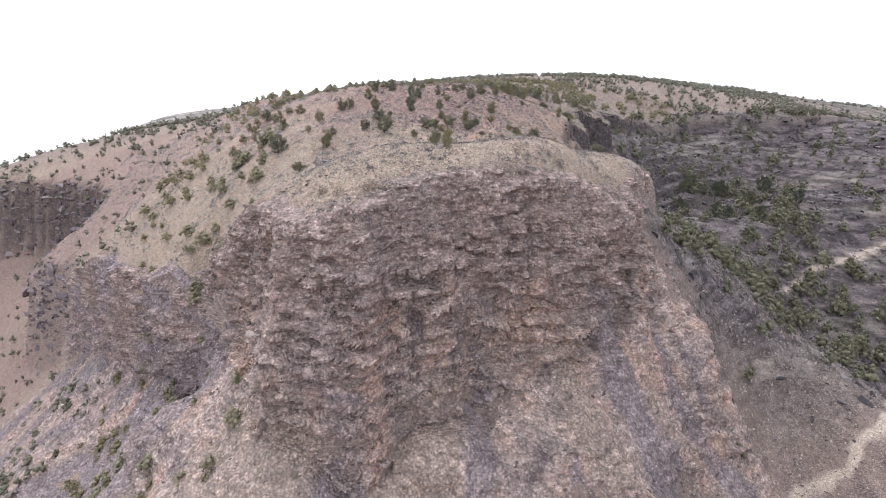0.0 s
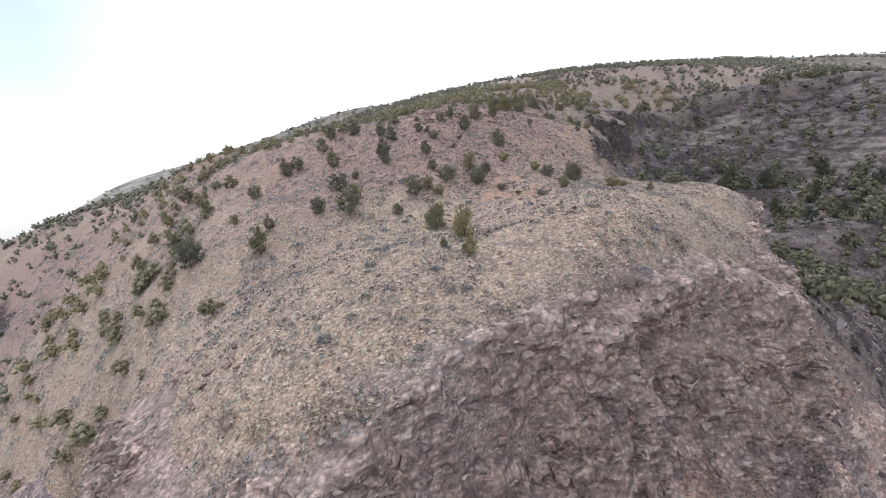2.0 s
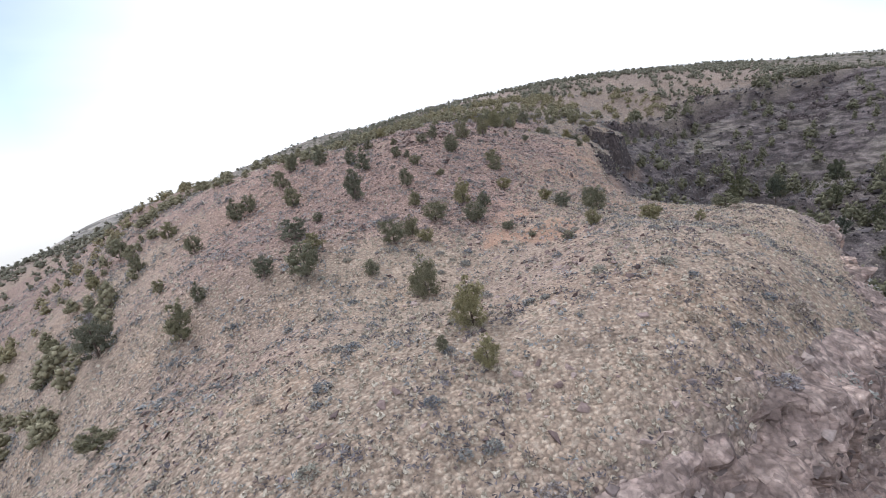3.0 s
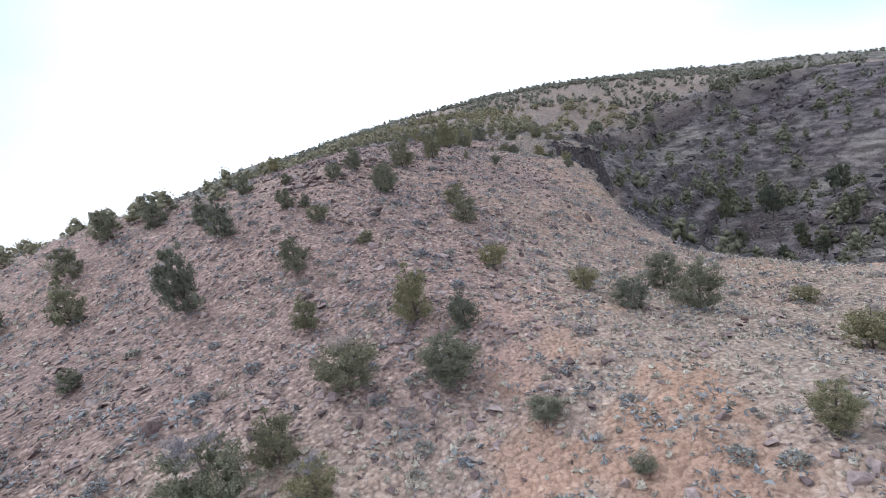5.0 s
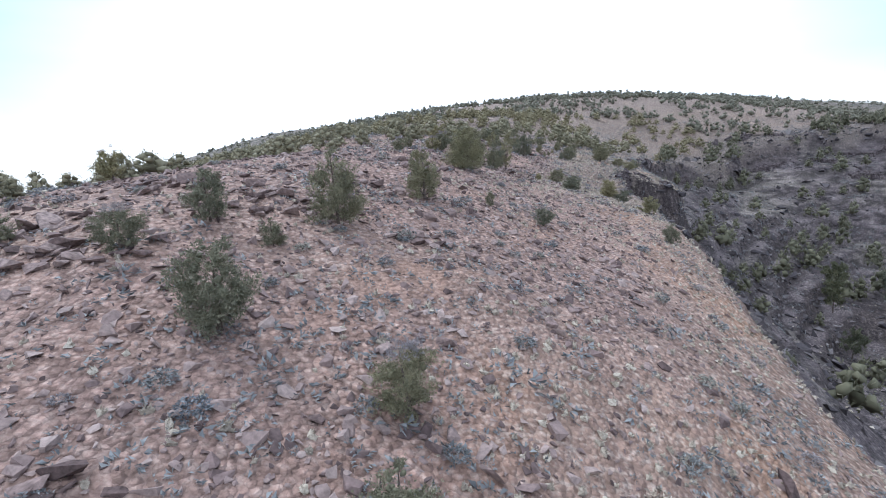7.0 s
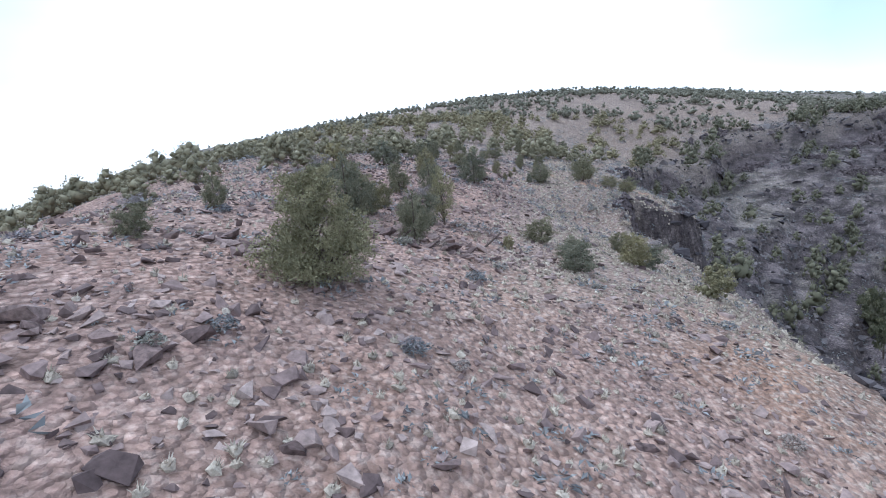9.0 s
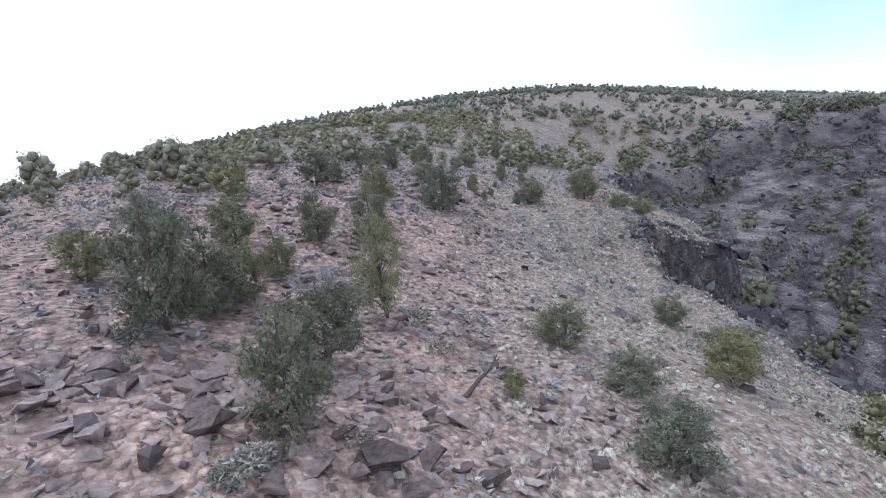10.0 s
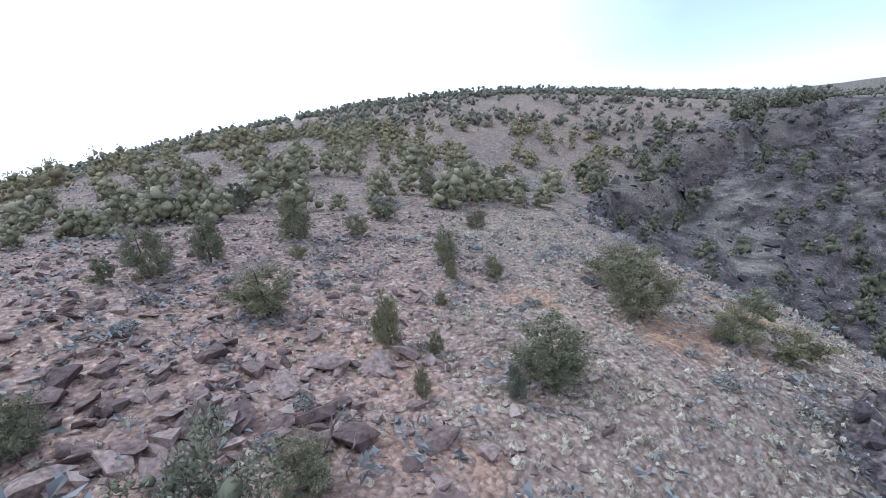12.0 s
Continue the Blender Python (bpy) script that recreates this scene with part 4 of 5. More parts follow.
def crown_points(seed, count, pointed, low, lobes, puff=0.5):
    """Places in a crown one unit high and one wide, the way out along the boughs, and each bough's tip and size.
    Boughs slant up and out of the stem, some long and some short, so that the outline is ragged and has gaps."""
    r = np.random.default_rng(seed)
    feet, ways, longs, tips = [], [], [], []
    for k in range(lobes):
        t = low + (0.9 - low) * (k + r.uniform(0.1, 0.9)) / lobes
        wide = 0.5 * ((1 - t) ** pointed) * min(1.0, 0.6 + 1.8 * (t - low))
        a = k * 2.4 + r.uniform(-0.7, 0.7)
        rise = r.uniform(0.15, 0.7) + 0.7 * t
        d = np.array([math.cos(a), math.sin(a), rise])
        long = max(wide, 0.09) * r.uniform(0.62, 1.12)
        foot = np.array([0.0, 0.0, max(low * 0.5, t - 0.5 * rise * long)])
        feet.append(foot)
        ways.append(d)
        longs.append(long)
        tips.append((foot + d * long * 0.72, max(puff * long, 0.06)))
    longs = np.array(longs)
    pick = r.choice(lobes, max(count // 26, 10), p=longs ** 1.6 / (longs ** 1.6).sum())
    knots = []
    for k in pick:
        f = r.uniform(0.3, 1.0) ** 0.7
        off = r.normal(0, 1, 3) * (1, 1, 0.7) * (0.1 + 0.32 * longs[k]) * (1.15 - 0.7 * f) * puff * 1.5
        knots.append((feet[k] + ways[k] * longs[k] * f + off, ways[k], longs[k]))
    n = len(knots)
    centre, way, long = (np.array([q[c] for q in knots])[np.arange(count) % n] for c in range(3))
    p = centre + r.normal(0, 1, (count, 3)) * (0.016 + 0.075 * long)[:, None] * (1, 1, 0.6) + way * (r.uniform(-0.1, 0.22, count) * long)[:, None]
    p[:, 2] = np.maximum(p[:, 2], low * 0.4 + r.uniform(0, 0.05, count))
    out = way + r.normal(0, 0.3, (count, 3)) + (0, 0, 0.25)
    return p, out / np.linalg.norm(out, axis=1, keepdims=True), tips


def part(name, mesh, parent, label="", kind=""):
    ob = new(name, mesh)
    ob.parent = parent
    return tagged(ob, label, kind=kind)


def tree_model(seed, name, label, group, count=520, pointed=0.7, low=0.1, lobes=9, leaf=0.1, mat=LEAF, bare=0.0, leaves=4, stem=0.035, limbs=4, core=0.45, puff=0.5):
    """A tree one metre high and wide, to be stretched: a trunk with limbs and a lobed crown of sprays."""
    r = np.random.default_rng(seed + 5)
    pts, out, centres = crown_points(seed, count, pointed, low, lobes, puff)
    size = leaf * r.uniform(0.6, 1.25, count)
    top = rng_bend = r.normal(0, 0.04, 2)
    line = [(0, 0, -0.06), (0.01, 0, 0.1), (top[0] * 0.5, rng_bend[1] * 0.5, 0.45), (top[0], top[1], 0.88)]
    root = tagged(new(name), label, "tree", group)
    root.empty_display_size = 0.3
    trunk = part("trunk", mesh_from("trunk", *tube(line, [stem, stem * 0.85, stem * 0.55, stem * 0.12]), BARK), root, "grey-brown bark")
    for c, s in centres[:limbs]:
        foot = np.array([top[0] * 0.5, top[1] * 0.5, max(0.08, c[2] - 0.22)])
        part("limb", mesh_from("limb", *tube([foot, (foot + c) / 2 + (0, 0, 0.02), c], [stem * 0.4, stem * 0.28, stem * 0.1], 4), BARK), trunk)
    # lumps added inside the boughs, which stop the view through the crown
    hidden = []
    for c, s in centres:
        if bare and c[2] > 0.95 - bare:
            continue
        rr = np.random.default_rng(int(seed * 31 + c[2] * 1000))
        v, f = hull(rr.normal(0, 1, (22, 3)))
        v = v / np.linalg.norm(v, axis=1, keepdims=True) * s * core * rr.uniform(0.8, 1.15, (len(v), 1))
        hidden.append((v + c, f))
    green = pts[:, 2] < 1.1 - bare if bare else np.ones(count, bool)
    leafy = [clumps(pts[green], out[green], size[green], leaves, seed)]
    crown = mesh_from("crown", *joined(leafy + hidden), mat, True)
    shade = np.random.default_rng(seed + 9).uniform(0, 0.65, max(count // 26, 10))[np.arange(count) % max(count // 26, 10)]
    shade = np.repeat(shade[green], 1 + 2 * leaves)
    # lumps get a fixed dark leaf tone, painting the shade inside the crown
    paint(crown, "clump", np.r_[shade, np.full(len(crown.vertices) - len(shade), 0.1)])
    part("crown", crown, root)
    if bare and (~green).any():
        part("dead_top", mesh_from("dead_top", *clumps(pts[~green], out[~green], size[~green] * 1.3, 3, seed + 1, 0.6, 0.12), TWIG), root, "bare grey twigs", "stuff")
    return root


def bush_lumps(seed, lumps):
    """The lumps of a rounded crown one unit high and wide: where each lies, and its size."""
    r = np.random.default_rng(seed)
    out = [(np.array([0.0, 0.0, 0.36]), 0.33)]
    for k in range(lumps):
        a, t = k * 2.4 + r.uniform(-0.5, 0.5), (k + r.uniform(0.2, 0.8)) / lumps
        wide = 0.36 * (1 - t ** 1.7) ** 0.7 * r.uniform(0.75, 1.15)
        out.append((np.array([math.cos(a) * wide, math.sin(a) * wide, 0.12 + 0.68 * t]), r.uniform(0.13, 0.2)))
    return out


def lump_mesh(seed, centre, size, corners):
    r = np.random.default_rng(seed)
    v, f = hull(r.normal(0, 1, (corners, 3)))
    return v / np.linalg.norm(v, axis=1, keepdims=True) * size * r.uniform(0.8, 1.12, (len(v), 1)) * (1, 1, 0.9) + centre, f


def far_tree_shape(seed, sprays=8):
    lumps = bush_lumps(seed, 3)
    r = np.random.default_rng(seed + 1)
    d = r.normal(0, 1, (sprays, 3))
    d /= np.linalg.norm(d, axis=1, keepdims=True)
    c = np.array([lumps[k % len(lumps)][0] + d[k] * lumps[k % len(lumps)][1] * 0.85 for k in range(sprays)])
    return joined([lump_mesh(seed + k, c_, s_ * 1.08, 8) for k, (c_, s_) in enumerate(lumps)] + [clumps(c, d, np.full(sprays, 0.15), 2, seed, fat=0.4)])


def mid_tree_shape(seed, sprays=60, leaf=0.16, lumps=9, corners=14):
    """A dense rounded juniper: lumps of crown, and sprays that stand out of them."""
    parts = bush_lumps(seed, lumps)
    r = np.random.default_rng(seed + 1)
    d = r.normal(0, 1, (sprays, 3)) + (0, 0, 0.35)
    d /= np.linalg.norm(d, axis=1, keepdims=True)
    c = np.array([parts[k % len(parts)][0] + d[k] * parts[k % len(parts)][1] * r.uniform(0.8, 1.05) for k in range(sprays)])
    return joined([clumps(c, d, leaf * r.uniform(0.6, 1.3, sprays), 2, seed, fat=0.34)] + [lump_mesh(seed + k, c_, s_ * 0.85, corners) for k, (c_, s_) in enumerate(parts)])


def brush_model(seed, name, label, mat, count=120):
    r = np.random.default_rng(seed)
    d = r.normal(0, 1, (count, 3))
    d[:, 2] = np.abs(d[:, 2]) * 0.8
    d /= np.linalg.norm(d, axis=1, keepdims=True)
    p = d * np.array([0.5, 0.5, 0.75]) * r.uniform(0.5, 1, (count, 1))
    root = tagged(new(name), label, "shrub", "brush on the hillside")
    for q in p[:4]:
        part("stem", mesh_from("stem", *tube([(0, 0, -0.08), (q[0] * 0.5, q[1] * 0.5, q[2] * 0.5), q], [0.03, 0.02, 0.008], 4), BARK), root)
    part("foliage", mesh_from("foliage", *clumps(p, d, np.full(count, 0.15), 4, seed), mat, True), root)
    return root


def stand(model, x, y, wide, high, spin, tilt=0.0, sink=0.0):
    z, _ = land(np.array([x]), np.array([y]))
    m = pose(x, y, float(z[0]) - sink, 0, tilt, spin) @ Matrix.Diagonal((wide, wide, high, 1))
    return copy_thing(model, m)


FRONT_TREES = [
    (-0.0, 70.8, 2.1, 1.6), (-2.4, 73.5, 1.2, 0.9), (0.0, 76.6, 3.8, 2.6), (-31.8, 84.0, 2.3, 3.0), (-2.6, 90.5, 4.2, 3.2), (12.6, 93.6, 0.9, 1.5),
    (-28.4, 96.2, 4.4, 3.3), (-7.8, 96.4, 1.7, 1.7), (17.0, 97.9, 1.8, 1.8), (-15.0, 98.6, 4.0, 4.0), (10.4, 99.6, 0.7, 1.0), (-20.0, 100.6, 2.9, 2.6),
    (-28.1, 101.7, 2.4, 1.8), (-1.3, 102.6, 1.8, 2.1), (32.2, 102.9, 1.4, 1.3), (-5.2, 103.3, 3.4, 3.4), (8.7, 104.1, 0.9, 1.8), (26.6, 104.5, 2.5, 2.9),
    (-14.8, 104.8, 2.1, 2.6), (-42.7, 104.8, 5.4, 4.8), (-2.9, 105.2, 2.7, 2.1),
]
BROW_TREES = [
    (5.5, 108.4, 2.5, 3.2), (39.4, 108.8, 2.2, 3.6), (0.4, 108.9, 2.9, 3.3), (-36.1, 110.0, 1.7, 1.7), (-17.7, 110.3, 2.8, 4.0), (7.5, 112.9, 2.5, 1.9),
    (18.5, 112.9, 2.0, 2.4), (23.2, 113.0, 3.1, 3.3), (32.0, 113.7, 1.4, 2.0), (-57.4, 114.0, 1.8, 2.2), (4.9, 114.2, 3.7, 2.5), (-1.7, 116.4, 2.4, 1.8),
    (16.9, 116.4, 2.0, 2.0), (-15.6, 116.7, 1.5, 1.7), (24.1, 118.1, 2.8, 2.8), (-59.3, 121.1, 2.8, 3.2), (12.2, 121.4, 2.2, 2.2), (-52.3, 122.0, 3.2, 4.1),
    (-10.4, 123.1, 5.2, 3.4), (-36.5, 124.5, 3.3, 2.9), (-2.3, 124.6, 2.9, 2.4),
]
SADDLE_TREES = [
    (3.4, 127.5, 1.0, 1.5), (-21.4, 130.4, 4.1, 3.1), (-49.3, 131.6, 2.7, 2.7), (13.3, 132.0, 3.1, 2.5), (-0.2, 133.0, 2.0, 2.1), (-31.9, 133.1, 3.7, 3.1),
    (-29.7, 134.1, 3.2, 3.2), (-9.0, 135.1, 4.0, 2.9), (-59.9, 136.2, 2.9, 2.9), (-1.3, 137.3, 1.5, 1.3), (13.8, 137.4, 2.7, 2.4), (-3.2, 138.0, 2.0, 2.0),
    (-45.8, 138.3, 2.9, 3.4), (-24.6, 139.6, 3.0, 3.0), (7.2, 140.3, 3.3, 3.1), (-11.6, 140.4, 3.1, 2.5), (2.2, 144.7, 2.1, 2.2), (-59.0, 145.3, 4.2, 4.2),
    (-3.3, 145.8, 1.3, 1.3), (-18.0, 146.1, 3.7, 3.0),
]
SHOULDER_TREES = [
    (-23.3, 146.5, 3.3, 3.0), (7.9, 147.8, 1.5, 1.3), (4.7, 148.9, 2.8, 2.3), (-8.4, 149.2, 2.7, 2.2), (10.9, 151.7, 4.4, 3.3), (16.8, 160.6, 3.9, 3.1),
    (26.4, 161.5, 1.7, 1.7), (-5.6, 161.6, 2.5, 2.2), (22.3, 162.7, 1.5, 0.8), (40.7, 166.8, 2.1, 1.7), (22.6, 177.3, 4.9, 3.6), (16.0, 180.3, 1.7, 1.7),
    (38.6, 187.1, 2.0, 2.7), (17.5, 188.5, 2.0, 1.6), (50.8, 189.3, 2.9, 3.3), (35.2, 190.7, 1.0, 0.9), (40.3, 191.6, 1.5, 2.4), (29.5, 192.3, 3.1, 3.0),
    (25.8, 195.8, 3.4, 2.7), (39.6, 195.5, 1.9, 2.5),
]
OUTCROP_TREES = [
    (50.2, 196.7, 2.5, 3.4), (26.7, 197.8, 2.9, 2.3), (23.2, 200.5, 3.1, 2.8), (28.0, 200.6, 2.3, 1.8), (50.7, 202.3, 2.0, 2.3),
    (25.9, 204.6, 2.4, 2.6), (30.1, 206.1, 3.0, 2.5), (33.2, 206.7, 3.9, 2.6), (25.4, 213.2, 1.6, 1.6), (43.0, 222.9, 1.4, 1.8), (65.2, 224.8, 2.0, 2.5),
    (50.9, 225.5, 1.4, 1.0), (52.8, 226.0, 2.6, 3.3), (63.6, 226.6, 1.7, 2.5), (47.7, 226.7, 1.2, 0.8), (36.5, 226.7, 1.8, 1.8), (68.1, 228.8, 2.0, 2.6),
    (49.6, 229.7, 1.1, 0.8), (61.6, 230.4, 3.6, 3.9),
]
TOP_TREES = [
    (48.0, 230.9, 2.6, 1.4), (51.9, 234.1, 0.9, 0.6), (63.8, 234.3, 3.1, 3.4), (43.7, 235.0, 2.5, 3.1), (56.9, 237.3, 1.5, 1.3), (54.1, 237.6, 1.2, 0.9),
    (36.9, 240.0, 1.4, 1.4), (38.6, 241.6, 2.7, 2.7), (56.2, 242.7, 2.2, 1.5), (46.6, 243.9, 1.1, 1.1), (41.6, 244.3, 3.1, 2.4), (47.7, 249.8, 3.6, 2.9),
    (52.2, 250.3, 2.0, 2.0), (64.1, 253.1, 2.1, 2.1), (57.2, 259.2, 2.2, 3.1), (48.7, 260.1, 2.6, 2.6), (69.6, 266.7, 2.7, 2.6), (44.9, 268.6, 3.0, 3.0),
    (66.8, 270.4, 3.2, 2.8), (79.8, 275.4, 3.7, 3.3),
]
LATE_TREES = [
    (35.9, 222.0, 3.8, 3.2), (41.1, 219.2, 3.8, 3.6), (31.1, 227.6, 3.6, 3.4), (33.4, 231.7, 2.6, 2.0), (24.6, 217.9, 3.2, 2.9), (34.2, 215.9, 0.9, 1.1),
    (35.2, 214.5, 0.9, 1.1), (46.3, 193.2, 2.6, 2.7), (24.8, 193.5, 4.4, 2.8), (21.5, 197.7, 2.3, 2.3), (55.0, 239.7, 2.0, 1.3), (28.4, 188.2, 3.2, 2.3),
]


def plant_trees():
    tip = "olive-green juniper with a dense pointed crown on stony ground"
    wide = "grey-green juniper with a broad uneven crown on stony ground"
    group = "junipers on the spur"
    kinds = ((21, tip, 0.75, 9, 0.0), (22, tip, 0.95, 12, 0.0), (23, wide, 0.45, 9, 0.0), (24, wide, 0.55, 12, 0.0),
             (25, "juniper with a bare grey top on the dry slope", 0.55, 9, 0.3))
    near = [tree_model(k, "juniper", text, group, 5200, p, 0.04, n + 17, 0.034, bare=b, leaves=3, core=0.5, puff=0.4) for k, text, p, n, b in kinds]
    away = [tree_model(k, "juniper", text, group, 2000, p, 0.04, n + 12, 0.054, bare=b, leaves=3, core=0.6, puff=0.42) for k, text, p, n, b in kinds]
    big = tree_model(16, "juniper", "large ragged grey-green juniper standing among pink stones", group, 13000, 0.8, 0.02, 42, 0.022, PALE_LEAF, leaves=4, limbs=34, core=0.36, puff=0.36)
    pine = tree_model(17, "pine", "tall slim dark pine with an open crown", "pines", 1100, 0.6, 0.2, 16, 0.065, PINE, leaves=3, stem=0.022, core=0.3)
    lone = tree_model(18, "juniper", "tall thin grey-green juniper with a bare lower trunk", group, 4200, 0.5, 0.16, 30, 0.028, PALE_LEAF, leaves=3, stem=0.03, limbs=24, core=0.2, puff=0.36)
    r = np.random.default_rng(3)
    for x, y, h, w in FRONT_TREES + BROW_TREES + SADDLE_TREES + SHOULDER_TREES + OUTCROP_TREES + TOP_TREES + LATE_TREES:
        models = near if abs(x - ridge_x(y)) < 17 else away
        if h > 4.6 and y > 165:
            model, x, y, w, h = big, x + 0.6, y + 0.5, w * 1.3, h * 0.97
        elif h > 1.15 * w:
            model = models[int(r.integers(0, 2))]
        else:
            model = models[int(r.integers(2, 5))]
        stand(model, x, y, w * 1.05, h * 1.05, float(r.uniform(0, 360)), 0, 0.03)
    stand(lone, 32.1, 196.7, 2.9, 4.3, 40, 0, 0.05)
    # pines in the valley
    for x, y, h in VALLEY_PINES:
        stand(pine, x, y, h * 0.45, h * 0.72, float(r.uniform(0, 360)), 0, 0.1)
    for m in near + away + [big, pine, lone]:
        for o in (*m.children_recursive, m):
            bpy.data.objects.remove(o)


VALLEY_PINES = [(128, 236, 15), (120, 228, 13), (134, 224, 16), (112, 214, 12), (141, 232, 14), (126, 206, 12), (150, 214, 15), (137, 200, 13),
                (118, 192, 11), (104, 190, 10), (152, 190, 13), (110, 168, 10), (128, 176, 11), (160, 226, 14)]
plant_trees()


def plant_far_trees():
    def where(x, y):
        s, drop = rim_distance(x, y)
        v = valley_part(x, y)
        n = fractal(x, y, 40.0, 3, 101)
        fine = value_noise(x, y, 11.0, 102)
        known = (y < 262) & (y > 44) & (x > -40 - 0.1 * (y - 60)) & (s < 3) & ((x > ridge_x(y) - 26) | (y < 150))
        upland = (s < -2) * np.clip(0.6 + 0.4 * n + 0.4 * fine, 0.08, 1)
        floor = v * smooth((64 - np.abs(x - 122 - 0.3 * (y - 200))) / 40) * smooth((268 - y) / 40) * np.clip(0.42 + 0.7 * n, 0.1, 0.9)
        wall = v * 0.12
        left = (s >= -2) * (1 - v) * (x < -36) * np.clip(0.4 + 0.5 * n, 0.1, 0.8)
        ridge = smooth((y - 215) / 60)
        return np.where(known, 0, np.clip(np.maximum(np.maximum(upland * (0.6 + 0.4 * ridge), floor), np.maximum(wall, left)), 0, 1))
    x, y = scatter(14000, -260, 330, 40, 520, where)
    h = rng.uniform(2.0, 4.7, len(x))
    h = h * np.where((x < ridge_x(y) - 20) & (y < 300), np.where(y > 195, 0.95, np.where(y > 135, 0.7, 0.85)), 1.12) * np.where(valley_part(x, y) > 0.5, 1.5, 1.0)
    w = h * rng.uniform(0.8, 1.35, len(x))
    w = np.where(valley_part(x, y) > 0.5, h * rng.uniform(0.6, 1.0, len(x)), w)
    x2, y2 = scatter(6000, -900, 1100, 420, 1250, lambda x, y: (np.hypot(x - 100, y - 250) > 230) * np.clip(0.5 + 0.5 * fractal(x, y, 90.0, 3, 105), 0, 1))
    h2 = rng.uniform(2.0, 4.5, len(x2))
    w2 = h2 * rng.uniform(1.0, 1.9, len(x2))
    x, y, h, w = np.r_[x, x2], np.r_[y, y2], np.r_[h, h2], np.r_[w, w2]
    z, _ = land(x, y)
    a = rng.uniform(0, 6.28, len(x))
    turns = np.zeros((len(x), 3, 3))
    turns[:, 0, 0], turns[:, 0, 1], turns[:, 1, 0], turns[:, 1, 1], turns[:, 2, 2] = np.cos(a), -np.sin(a), np.sin(a), np.cos(a), 1
    low = valley_part(x, y) > 0.5
    close = (y < 290) & (x > -70) & ~low
    mid = (y < 345) & (np.abs(x - 30) < 120) & ~low & ~close
    size = np.stack([w, w, h], 1)
    fine = [mid_tree_shape(340 + k, 280, 0.07, 12, 16) for k in range(7)]
    rough = [mid_tree_shape(360 + k, 90, 0.11, 9, 11) for k in range(7)]
    plain = [far_tree_shape(300 + k) for k in range(8)]
    for name, label, m, shapes, mat in (("slope_junipers", "olive junipers on the slopes beside the crest", close, fine, SHRUB_LEAF), ("hill_junipers", "dark olive junipers dotted over the hill", mid, rough, NEEDLE),
                                        ("valley_junipers", "dark green junipers on the valley floor", low & (x < 260), rough, DARK_LEAF),
                                        ("far_junipers", "dark junipers dotted over the far upland", ~(mid | close | (low & (x < 260))), plain, NEEDLE)):
        ob = strew(name, shapes, x[m], y[m], z[m] - 0.1, turns[m], size[m], mat, True)
        tagged(ob, label, "trees", kind="stuff")


plant_far_trees()


